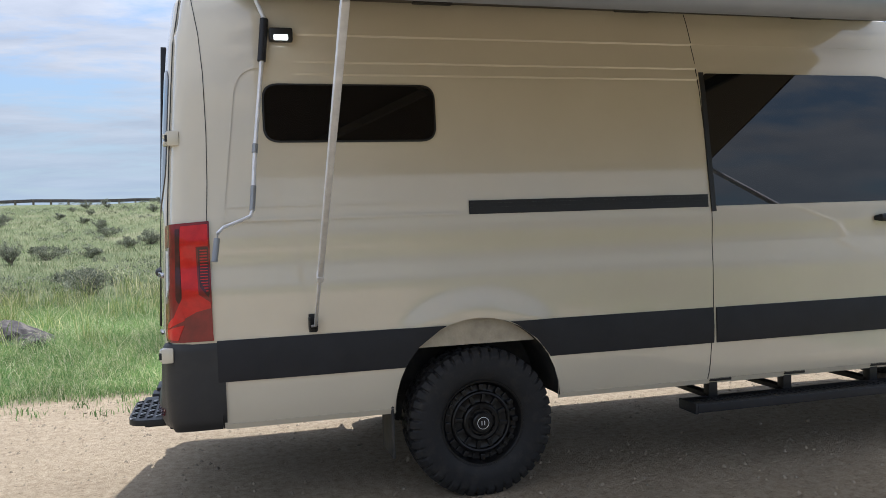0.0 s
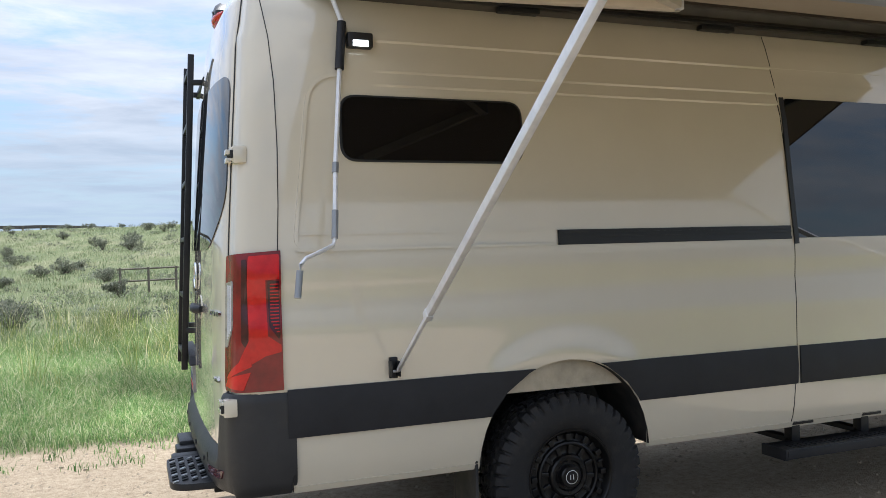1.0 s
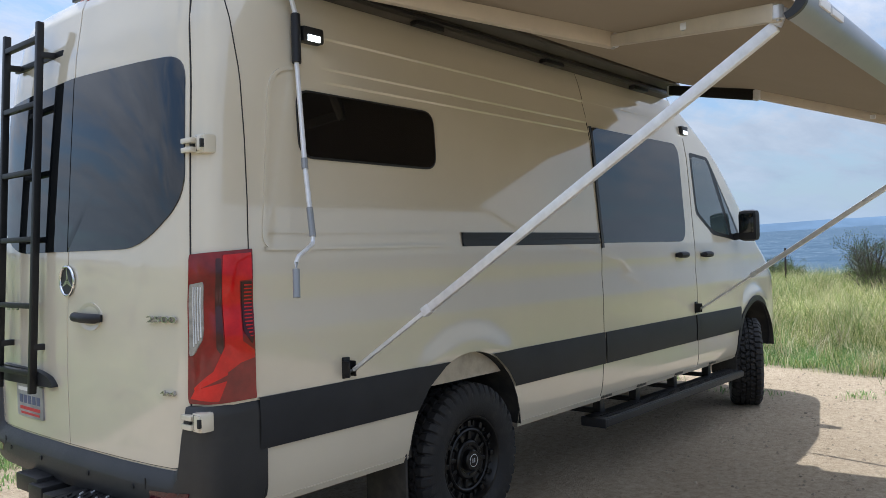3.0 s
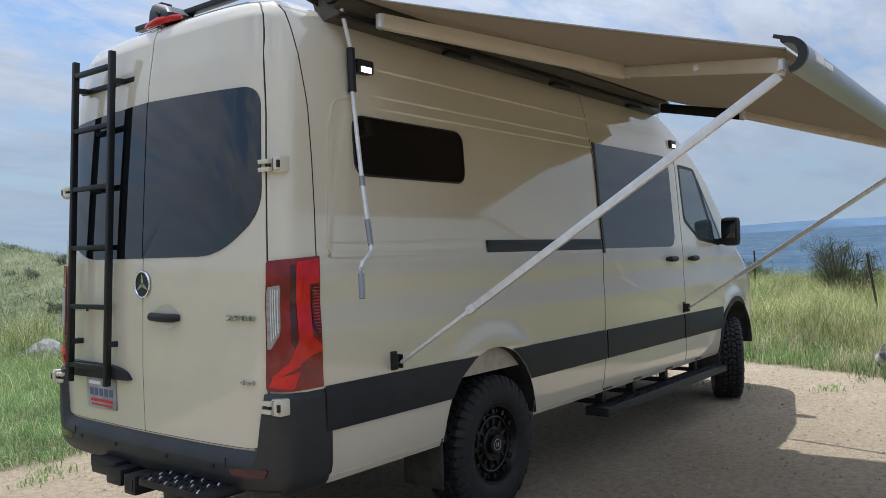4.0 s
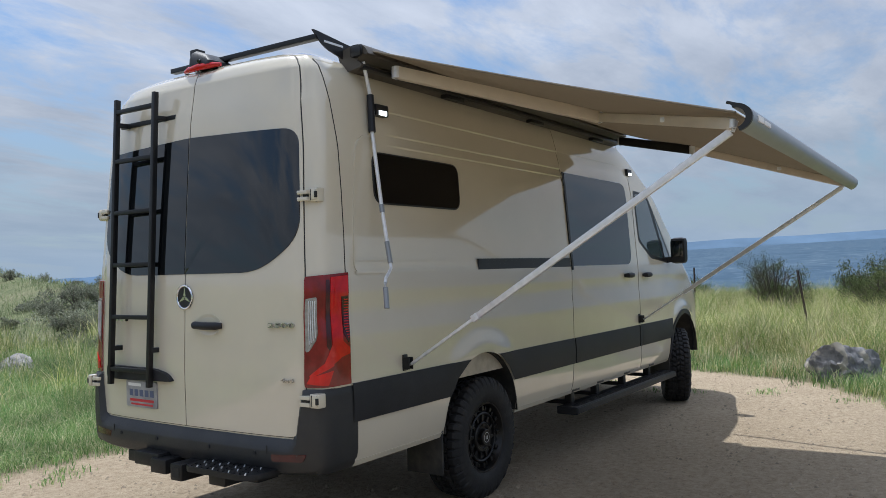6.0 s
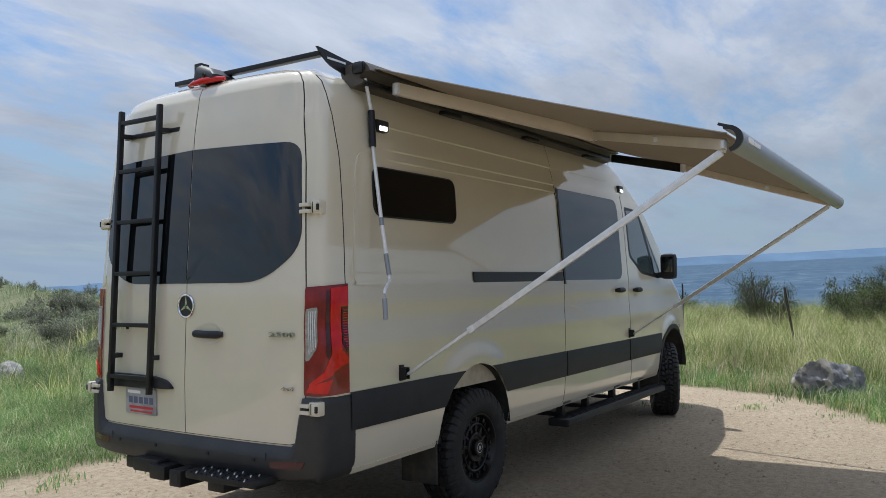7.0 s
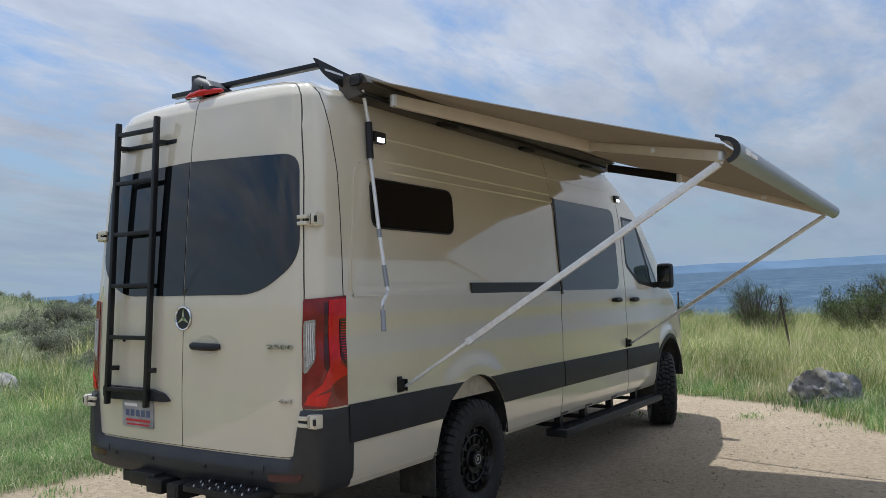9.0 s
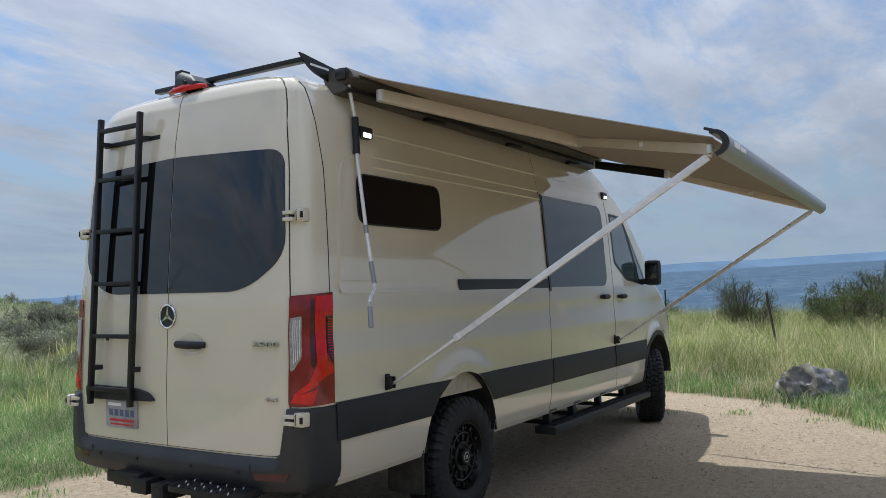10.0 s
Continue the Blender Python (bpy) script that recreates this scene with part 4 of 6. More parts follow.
def tail_light(flip):
    s = lamp_surface(flip)

    def lens(name, pts, radii, off, mat, parent, label=""):
        return part(name, plate(dense(rounded(pts, radii), 0.03), s, off, 0.006, 4), mat, parent, label)

    base = part("tail_light", plate(dense(rounded([(0.0, 1.556), (0.99, 1.538), (1.0, 0.955), (0.0, 0.955)], [0.012, 0.03, 0.03, 0.012]), 0.03), s, 0.012, 0.03, 8), LAMPDARK, van, "red wrap-round tail light")
    lens("red_lens", [(0.03, 1.541), (0.47, 1.533), (0.48, 1.425), (0.03, 1.432)], 0.014, 0.0160, LAMPRED, base, "bright red lens")
    lens("red_lens", [(0.235, 1.434), (0.48, 1.434), (0.45, 1.14), (0.20, 1.14), (0.21, 1.22)], 0.012, 0.0164, LAMPRED, base, "bright red lens")
    lens("red_lens", [(0.20, 1.19), (0.45, 1.18), (0.60, 1.08), (0.42, 1.075), (0.25, 1.105), (0.02, 1.12), (0.02, 1.15)], 0.012, 0.0160, LAMPRED, base, "bright red lens")
    lens("red_lens", [(0.45, 1.115), (0.56, 1.09), (0.90, 1.015), (0.86, 1.005), (0.42, 1.065)], 0.01, 0.0166, LAMPRED, base)
    lens("red_lens", [(0.43, 1.042), (0.88, 1.01), (0.95, 0.975), (0.53, 0.965)], 0.01, 0.0160, LAMPRED, base, "red reflector")
    lens("red_lens", [(0.49, 1.52), (0.56, 1.52), (0.56, 1.17), (0.47, 1.13)], 0.012, 0.0150, LAMPDEEP, base, "maroon lens strip")
    clear = lens("reversing_lens", [(0.72, 1.43), (0.96, 1.42), (0.965, 1.14), (0.90, 1.145), (0.72, 1.215)], [0.03, 0.02, 0.02, 0.02, 0.05], 0.0160, LAMPCLEAR, base, "clear ribbed lens")
    for k in range(4):
        part("lens_rib", line([(0.755 + k * 0.045, 1.41), (0.755 + k * 0.045, 1.215 - k * 0.012)], s, 0.010, 0.019, 0.004, 0.05), ALU, clear)
    lens("lamp_grille", [(0.03, 1.425), (0.205, 1.425), (0.185, 1.23), (0.05, 1.175), (0.03, 1.19)], 0.008, 0.0155, LAMPDEEP, base, "dark louvred lens")
    for k in range(15):
        z = 1.208 + k * 0.0145
        part("louvre", line([(0.045, z), (0.17 - (0.08 * (1.26 - z) / 0.05 if z < 1.26 else 0), z)], s, 0.005, 0.019, 0.004, 0.02), LAMPRED, base)


tail_light(False)
tail_light(True)


# bumper: a wrapped moulding, higher at its corners
def bumper_shell():
    bm = bmesh.new()
    n = 56
    rows = []
    for k in range(n + 1):
        s = -1 + 2 * k / n
        sg = 1 if s < 0 else -1
        a = abs(s)
        th = math.pi / 2 * min(1.0, a / 0.86)
        u = math.sin(th) ** (1 / 3) if a < 0.86 else 1.0
        dep = 1 - max(0.0, math.cos(th)) ** (1 / 3) if a < 0.86 else 1.0
        x_side = -1.37 + (a - 0.86) / 0.14 * 0.0
        xb = -1.715 + 0.335 * dep + 0.03 * u * u * min(1.0, (1 - u) * 12)
        if a >= 0.86:
            xb = -1.38 + (a - 0.86) / 0.14 * 0.03
        yb = MID - sg * u * (MID + 0.008)
        top = 0.678 + 0.267 * smooth((u - 0.835) / 0.06)
        bot = 0.485 + 0.015 * smooth((u - 0.7) / 0.3) + (0.03 if a > 0.9 else 0)
        ledge = 1 - smooth((u - 0.80) / 0.08)
        prof = ((top, 0.06), (top + 0.002, 0.020 + 0.02 * ledge), (top - 0.012, 0.008 + 0.022 * ledge), (top - 0.035 - 0.02 * ledge, 0.0), (top - 0.045 - 0.02 * ledge, 0.0), ((top * 0.45 + bot * 0.55), -0.004), (bot + 0.06, 0.004), (bot + 0.02, 0.022), (bot, 0.06))
        nx, ny = -math.cos(th), -sg * math.sin(th)
        if a >= 0.86:
            nx, ny = 0.0, -sg
        slim = 1.0 if u < 0.97 else 0.5
        rows.append([bm.verts.new((xb - nx * o * slim + 0.0, yb - ny * o * slim, z)) for z, o in prof])
    for a, b in zip(rows, rows[1:]):
        for j in range(len(a) - 1):
            bm.faces.new((a[j], a[j + 1], b[j + 1], b[j]))
    return bm


bumper = part("rear_bumper", bumper_shell(), BUMP, van, "grey scuffed plastic rear bumper")


def bumper_face(y, z, off):
    u = min(1.0, abs(MID - y) / (MID + 0.008))
    return Vector((-1.715 + 0.335 * (1 - max(0.0, 1 - u ** 6) ** (1 / 6)) + 0.03 * u * u * min(1.0, (1 - u) * 12) - off, y, z))


for sg in (0, 1):
    o = [(0.09, 0.612), (0.305, 0.602), (0.30, 0.566), (0.11, 0.572)]
    o = [(2 * MID - y, z) for y, z in o][::-1] if sg else o
    part("reflector", plate(dense(rounded(o, 0.01), 0.04), bumper_face, 0.004, 0.012, 2), LAMPDEEP, bumper, "dull red reflector")
for y in (0.335, 2 * MID - 0.335):
    part("bumper_seam", line([(y, 0.60), (y, 0.645)], bumper_face, 0.005, 0.002, 0.004, 0.02), GAP, bumper)
for y in (0.42, 0.78, 1.24, 1.6):
    bm = tube([(bumper_face(y, 0, 0).x + 0.01, y, 0.60), (bumper_face(y, 0, 0).x - 0.006, y, 0.60)], 0.011, 14)
    part("parking_sensor", bm, CLAD, bumper)

# lower door trim, plate, handle and badges
part("plate_light_trim", plate(dense(rounded([(1.77, 1.01), (1.28, 1.01), (1.15, 0.985), (1.10, 0.94), (1.77, 0.925)], [0.03, 0.08, 0.06, 0.02, 0.03]), 0.06), rear, 0.035, 0.035, 3), CLAD, ldoor, "charcoal trim over the plate")
pl = part("number_plate", plate(dense(rounded([(1.575, 0.925), (1.265, 0.925), (1.265, 0.765), (1.575, 0.765)], 0.012), 0.05), rear, 0.016, 0.01, 2), PLATE, ldoor, "small grey dealer plate with bars of print")
part("print_bar", plate([(1.55, 0.91), (1.42, 0.91), (1.42, 0.892), (1.55, 0.892)], rear, 0.0175, 0.002, 1), WHITE, pl)
for k in range(5):
    y = 1.52 - k * 0.052
    part("print_bar", plate([(y + 0.018, 0.872), (y - 0.018, 0.872), (y - 0.018, 0.832), (y + 0.018, 0.832)], rear, 0.0175, 0.002, 1), BLUEPRINT, pl)
part("print_bar", plate([(1.535, 0.815), (1.295, 0.815), (1.295, 0.799), (1.535, 0.799)], rear, 0.0175, 0.002, 1), REDPRINT, pl)
part("print_bar", plate([(1.525, 0.788), (1.305, 0.788), (1.305, 0.777), (1.525, 0.777)], rear, 0.0175, 0.002, 1), REDPRINT, pl)
cup = part("handle_cup", plate([Vector((0.80 + 0.105 * math.cos(a * math.tau / 28), 1.278 + 0.062 * math.sin(a * math.tau / 28))) for a in range(28)][::-1],
                              lambda y, z, off: rear(y, z, off - 0.003 - 0.006 * smooth((1 - math.hypot((y - 0.80) / 0.105, (z - 1.278) / 0.062)) / 0.45)), 0.014, 0.008, 8), PAINT, rdoor)
bm = bmesh.new()
add_tube(bm, [rear(0.925, 1.275, 0.012), rear(0.895, 1.275, 0.03), rear(0.81, 1.272, 0.036), rear(0.72, 1.272, 0.03), rear(0.69, 1.274, 0.012)], [0.016, 0.022, 0.022, 0.022, 0.016], 12)
part("handle", bm, CLAD, cup, "dark plastic rear handle")
EMB = (1.004, 1.434)
bm = bmesh.new()
ec = Vector((rear_x(*EMB) - 0.012, *EMB))
add_tube(bm, [ec + Vector((0.012, 0, 0)), ec], 0.064, 36)
emblem = part("emblem", bm, SEAL, ldoor, "dark round emblem in a silver ring")
bm = bmesh.new()
ring = [ec + Vector((-0.003, 0.066 * math.cos(a * math.tau / 36), 0.066 * math.sin(a * math.tau / 36))) for a in range(37)]
add_tube(bm, ring, 0.006, 8, caps=False)
part("emblem_ring", bm, CHROME, emblem)
for a in (90, 210, 330):
    d = Vector((0, math.cos(radians(a)), math.sin(radians(a))))
    s = Vector((0, -d.z, d.y))
    bm = bmesh.new()
    o = Vector((-0.003, 0, 0))
    v = [bm.verts.new(ec + q) for q in (o + s * 0.012, o - s * 0.012, d * 0.062 + o, s * 0.012, -s * 0.012, d * 0.062)]
    for q in ((0, 1, 2), (3, 5, 4), (0, 3, 4, 1), (1, 4, 5, 2), (2, 5, 3, 0)):
        bm.faces.new([v[i] for i in q])
    part("emblem_spoke", bm, CHROME, emblem, smooth=False)
face = Matrix.Rotation(radians(-90), 4, "Z") @ Matrix.Rotation(radians(90), 4, "X")
BADGE = math.degrees(math.atan2(rear_x(0.14, 1.28) - rear_x(0.33, 1.28), 0.19))
text_part("model_number", "2500", 0.05, Matrix.Translation((rear_x(0.25, 1.28) - 0.015, 0.25, 1.28)) @ Matrix.Rotation(radians(BADGE), 4, "Z") @ face @ Matrix.Diagonal((1.75, 0.72, 1, 1)), BADGEMETAL, rdoor)
text_part("drive_badge", "4x4", 0.042, Matrix.Translation((rear_x(0.21, 0.99) - 0.015, 0.21, 0.99)) @ Matrix.Rotation(radians(BADGE), 4, "Z") @ face @ Matrix.Diagonal((1.35, 0.7, 1, 1)), BADGEMETAL, rdoor)
for k in range(6):
    part("badge_bar", box((rear_x(1.6, 1.30) - 0.010, 1.40 + k * 0.055, 1.285), (rear_x(1.6, 1.30) - 0.004, 1.43 + k * 0.055, 1.315)), CHROME, ldoor)

# centre brake light and camera pod on the roof edge
bm = bmesh.new()
add_tube(bm, [(-1.515, 0.845, 2.806), (-1.535, 0.92, 2.808), (-1.545, 1.0, 2.809), (-1.535, 1.10, 2.808), (-1.52, 1.16, 2.806)], [0.011, 0.019, 0.021, 0.019, 0.011], 12)
part("brake_light", bm, LAMPRED, van, "red high brake light")
bm = bmesh.new()
foot = rounded([(-1.555, 0.90), (-1.555, 1.10), (-1.36, 1.10), (-1.36, 0.90)], 0.03)
rings = []
for lift, keep, slide in ((0.0, 1.0, 0.0), (0.5, 0.96, 0.0), (0.85, 0.8, 0.012), (1.0, 0.55, 0.02)):
    ring = []
    for p in foot:
        y = 1.01 + (p[1] - 1.01) * keep + slide
        peak = 2.862 + 0.06 * smooth((y - 0.90) / 0.16)
        ring.append(bm.verts.new((-1.455 + (p[0] + 1.455) * keep, y, 2.815 + (peak - 2.815) * lift)))
    rings.append(ring)
for u, v in zip(rings, rings[1:]):
    for k in range(len(u)):
        bm.faces.new((u[k], u[(k + 1) % len(u)], v[(k + 1) % len(u)], v[k]))
bm.faces.new(rings[-1])
bm.faces.new(rings[0][::-1])
pod = part("camera_pod", bm, CLAD, van, "black wedge-shaped reversing camera pod")
part("camera_lens", tube([(-1.545, 0.99, 2.842), (-1.56, 0.99, 2.838)], 0.012, 14), GLASS, pod)

# ---- ladder on the left rear door ----
LX = lambda z: -1.735 + (z - 0.9) * 0.045
bm = bmesh.new()
for y in (1.275, 1.655):
    add_bar(bm, (LX(0.90), y, 0.90), (LX(2.68), y, 2.68), 0.028, 0.034, (1, 0, 0), 0.005)
ladder = part("ladder", bm, BLACKMETAL, van, "black square-tube rear door ladder")
for z in (2.60, 2.285, 1.96, 1.635, 1.315, 0.995):
    part("rung", bar((LX(z), 1.28, z), (LX(z), 1.65, z), 0.03, 0.026, (0, 0, 1)), BLACKMETAL, ladder)
for z in (2.52, 1.12):
    for y in (1.275, 1.655):
        part("standoff", bar((LX(z), y, z), (rear_x(y, z) + 0.003, y - 0.02, z), 0.026, 0.03), BLACKMETAL, ladder)
    part("standoff_bar", bar((LX(z) + 0.07, 1.16, z), (LX(z) + 0.07, 1.70, z), 0.02, 0.03), BLACKMETAL, ladder)

# ---- hitch and step ----
bm = bmesh.new()
add_box(bm, (-1.66, 0.45, 0.42), (-1.50, 1.60, 0.49), 0.008)
add_box(bm, (-1.83, 0.87, 0.415), (-1.58, 0.97, 0.51), 0.01)
add_box(bm, (-1.80, 1.05, 0.425), (-1.60, 1.19, 0.51), 0.012)
add_box(bm, (-1.78, 1.14, 0.45), (-1.55, 1.37, 0.53), 0.012)
hitch = part("tow_hitch", bm, BLACKMETAL, van, "black steel tow hitch")
part("receiver_mouth", box((-1.833, 0.89, 0.435), (-1.825, 0.95, 0.49)), GAP, hitch)
deck = rounded([(-1.86, 0.30), (-1.86, 0.82), (-1.60, 0.85), (-1.60, 0.27)], [0.10, 0.06, 0.02, 0.05])
flat = lambda x, y, off: Vector((x, y, 0.52 + off))
step = part("hitch_step", plate(dense(deck, 0.05), flat, 0.0, 0.03, 3), BLACKMETAL, van, "black hitch step with grip tread")
part("step_arm", box((-1.80, 0.55, 0.42), (-1.55, 0.68, 0.475), 0.008), BLACKMETAL, step)
for i in range(6):
    for j in range(11):
        x, y = -1.835 + i * 0.042, 0.35 + j * 0.042 + (0.02 if i % 2 else 0)
        bm = bar((x - 0.012, y - 0.010, 0.522), (x + 0.012, y + 0.010, 0.522), 0.006, 0.007, (0, 0, 1), 0.0)
        part("tread_stud", bm, ALU if (i + j) % 3 == 0 else BLACKMETAL, step, smooth=False)
part("mud_flap", box((-0.505, 0.02, 0.25), (-0.488, 0.30, 0.60), 0.006), MUD, van, "black mud flap")
part("mud_flap", box((-0.505, 2 * MID - 0.30, 0.25), (-0.488, 2 * MID - 0.02, 0.60), 0.006), MUD, van, "black mud flap")
part("mud_flap", box((3.90, 0.02, 0.34), (3.915, 0.26, 0.62), 0.006), MUD, van, "black mud flap")

# ---- side step ----
bm = bmesh.new()
add_box(bm, (1.27, -0.10, 0.353), (3.72, 0.075, 0.413), 0.012)
board = part("side_step", bm, BLACKMETAL, van, "black full-length running board")
part("step_edge", box((1.27, -0.108, 0.358), (3.72, -0.098, 0.406), 0.004), CLAD, board)
rib = part("tread_rib", box((1.33, -0.082, 0.412), (1.345, -0.02, 0.417)), CLAD, board)
for k in range(1, 58):
    o = new("tread_rib", rib.data)
    o.parent, o.matrix_parent_inverse = board, rib.matrix_parent_inverse
    o.location.x = k * 0.041
part("end_cap", box((1.255, -0.105, 0.35), (1.275, 0.08, 0.413), 0.008), CLAD, board)
for x in (1.46, 1.98, 2.62, 3.3):
    bm = bmesh.new()
    add_box(bm, (x - 0.03, 0.03, 0.40), (x + 0.03, 0.09, 0.53), 0.006)
    add_box(bm, (x - 0.03, 0.06, 0.40), (x + 0.03, 0.5, 0.43), 0.004)
    add_box(bm, (x - 0.03, 0.02, 0.505), (x + 0.12, 0.10, 0.525), 0.004)
    part("step_bracket", bm, BLACKMETAL, board)

# ---- side lamps ----
def scene_light(x, z, deep=1.0):
    y = side_y(x, z) + 0.035 * (1 - deep)
    b = part("scene_light", box((x - 0.055, y - 0.05, z - 0.03), (x + 0.065, y + 0.004, z + 0.04), 0.012), SEAL, van, "small black floodlight, lit")
    bm = box((x - 0.032, y - 0.056, z - 0.026), (x + 0.040, y - 0.044, z + 0.002), 0.004)
    bm.transform(Matrix.Translation((x, y, z)) @ Matrix.Rotation(radians(0), 4, "X") @ Matrix.Translation((-x, -y, -z)))
    part("led_lens", bm, LED, b, "bright white lens")


scene_light(-1.01, 2.495)
scene_light(2.98, 2.46, 0.3)

# ---- roof rack ----
bm = bmesh.new()
plate_out = rounded([(-1.455, 2.905), (-1.42, 2.905), (-1.05, 2.865), (2.5, 2.865), (2.5, 2.78), (-1.15, 2.775), (-1.36, 2.82)], [0.01, 0.02, 0.2, 0.02, 0.02, 0.06, 0.06])
for y in (0.17, 1.43):
    dx, dz = (0.0, 0.0) if y < MID else (0.14, -0.02)
    a = [bm.verts.new((p[0] + dx, y - 0.004, p[1] + dz)) for p in plate_out]
    b = [bm.verts.new((p[0] + dx, y + 0.004, p[1] + dz)) for p in plate_out]
    n = len(a)
    for i in range(n):
        bm.faces.new((a[i], a[(i + 1) % n], b[(i + 1) % n], b[i]))
    bm.faces.new(a)
    bm.faces.new(b[::-1])
rack = part("roof_rack", bm, BLACKMETAL, van, "low black roof rack with slotted side plates")
for x in (-1.40, -0.4, 0.6, 1.6, 2.4):
    part("crossbar", bar((x, 0.17, 2.872), (x, 1.43, 2.872), 0.045, 0.03), BLACKMETAL, rack)
part("rack_slot", box((-1.36, 0.163, 2.85), (-1.20, 0.168, 2.862)), ALU, rack)
part("vent_stack", box((-1.40, 1.20, 2.85), (-1.33, 1.265, 2.985), 0.006), BLACKMETAL, van, "black upright roof post")

# ---- awning ----
AX0, AX1 = -1.20, 2.74
LX0, LX1 = -1.09, 2.80


def skew(bm):
    """The front rail stands a little closer to the van at its far end."""
    for v in bm.verts:
        v.co.y += 0.055 * min(1.0, max(0.0, (v.co.x - LX0) / (LX1 - LX0))) * max(0.0, -v.co.y / 2)
    return bm


case_prof = [(0.17, 2.70), (0.21, 2.825), (0.10, 2.852), (0.03, 2.850), (-0.005, 2.82), (-0.02, 2.79), (0.0, 2.785), (0.03, 2.80), (0.06, 2.76), (0.03, 2.735), (0.04, 2.722)]
bm = bmesh.new()
add_extrude_x(bm, case_prof, AX0, AX1)
awning = part("awning", bm, CASE, van, "taupe cassette awning fully extended")
for x0, x1 in ((AX0 - 0.03, AX0), (AX1, AX1 + 0.03)):
    part("case_end_cap", box((x0, 0.015, 2.775), (x1, 0.095, 2.845), 0.022), SEAL, awning, "black end cap")
part("roller_lip", bar((AX0 + 0.02, 0.045, 2.722), (AX1 - 0.02, 0.045, 2.722), 0.05, 0.016), BLACKMETAL, awning)
for k in range(3):
    x = -0.3 + k * 1.2
    part("case_bracket", box((x, 0.05, 2.69), (x + 0.22, 0.10, 2.722), 0.006), BLACKMETAL, awning)
Y0, Z0, Y1, Z1 = 0.03, 2.828, -1.98, 2.222
bm = bmesh.new()
nu, nv = 40, 24
for lay in (0.0, -0.005):
    g = []
    for j in range(nv + 1):
        t = j / nv
        row = []
        for i in range(nu + 1):
            s = i / nu
            sag = -0.022 * math.sin(math.pi * t) * (0.5 + 0.5 * math.sin(math.pi * s)) + 0.006 * math.sin(s * 21) * math.sin(math.pi * t)
            x = (AX0 + 0.06 + (AX1 - AX0 - 0.12) * s) * (1 - t) + (LX0 + 0.03 + (LX1 - LX0 - 0.06) * s) * t
            row.append(bm.verts.new((x, Y0 + (Y1 - Y0) * t, Z0 + (Z1 - Z0) * t + sag + lay)))
        g.append(row)
    for a, b in zip(g, g[1:]):
        for i in range(nu):
            bm.faces.new((a[i], a[i + 1], b[i + 1], b[i]))
part("canopy", skew(bm), FABRIC, awning, "taupe woven awning fabric")
# hemmed near and far edges
for x, x2 in ((AX0 + 0.062, LX0 + 0.032), (AX1 - 0.062, LX1 - 0.032)):
    bm = tube([(x + (x2 - x) * t / 12, Y0 + (Y1 - Y0) * t / 12, Z0 + (Z1 - Z0) * t / 12 - 0.011 * math.sin(math.pi * t / 12) - 0.003) for t in range(13)], 0.006, 6)
    part("canopy_hem", skew(bm), FABRIC, awning)
arc = [radians(100 - 12.5 * q) for q in range(15)]
lead = [(-1.985 - 0.075 * math.cos(a), 2.19 + 0.062 * math.sin(a)) for a in arc] + [(-1.985 - 0.046 * math.cos(a), 2.19 + 0.044 * math.sin(a)) for a in arc[::-1]]
bm = bmesh.new()
add_extrude_x(bm, lead, LX0, LX1)
rail = part("lead_rail", skew(bm), RAILG, awning, "grey rounded front rail")
bm = bmesh.new()
add_extrude_x(bm, [(MIDP[0] * 1.0 + (y - MIDP[0]) * 1.02, MIDP[1] + (z - MIDP[1]) * 1.02) for MIDP in ((-2.02, 2.19),) for y, z in lead], LX0 - 0.016, LX0 + 0.002)
part("rail_end_cap", bm, SEAL, awning, "black end cap with a raised fin")
part("rail_fin", bar((LX0 - 0.008, -2.0, 2.245), (LX0 - 0.008, -1.95, 2.262), 0.012, 0.014), SEAL, awning)
part("rail_logo_bar", box((LX0 + 0.10, -2.0625, 2.178), (LX0 + 0.20, -2.05, 2.206), 0.002), WHITE, awning)
part("rail_logo_bar", box((LX0 + 0.22, -2.0625, 2.178), (LX0 + 0.34, -2.05, 2.198), 0.002), WHITE, awning)
# folding arms
for xs, xe, xr in ((-0.98, 0.02, -1.0), (2.50, 1.95, 2.65)):
    sh, el, tip = Vector((xs, -0.05, 2.715)), Vector((xe, -0.885, 2.487)), Vector((xr, -1.95 + (0.05 if xr > 0 else 0.0), 2.18))
    # shade on the far upper arm is painted: black metal instead of cream
    lit = xs < 0
    part("awning_arm", bar(sh, el, 0.05, 0.075, (0, 0, 1), 0.012), ARMW if lit else BLACKMETAL, awning, "cream folding arm" if lit else "folding arm painted black for shade")
    part("awning_arm", bar(el, tip, 0.038, 0.055, (0, 0, 1), 0.01), ARMW, awning, "cream folding arm")
    for q, r0 in ((el, 0.026), (tip, 0.016), (sh, 0.028)):
        part("arm_joint", tube([q + Vector((0, 0, -1.25 * r0)), q + Vector((0, 0, -1.15 * r0)), q + Vector((0, 0, 1.15 * r0)), q + Vector((0, 0, 1.25 * r0))], [r0 * 0.8, r0, r0, r0 * 0.8], 14), ALU, awning)
        part("pivot_bolt", tube([q + Vector((0, 0, -1.5 * r0)), q + Vector((0, 0, -1.1 * r0))], r0 * 0.4, 6), STEEL, awning)
    part("arm_tensioner", box(tip.lerp(el, 0.42) - Vector((0.03, 0.02, 0.012)), tip.lerp(el, 0.42) + Vector((0.03, 0.02, -0.03)) + Vector((0, 0, 0.045)), 0.005), ALU, awning)
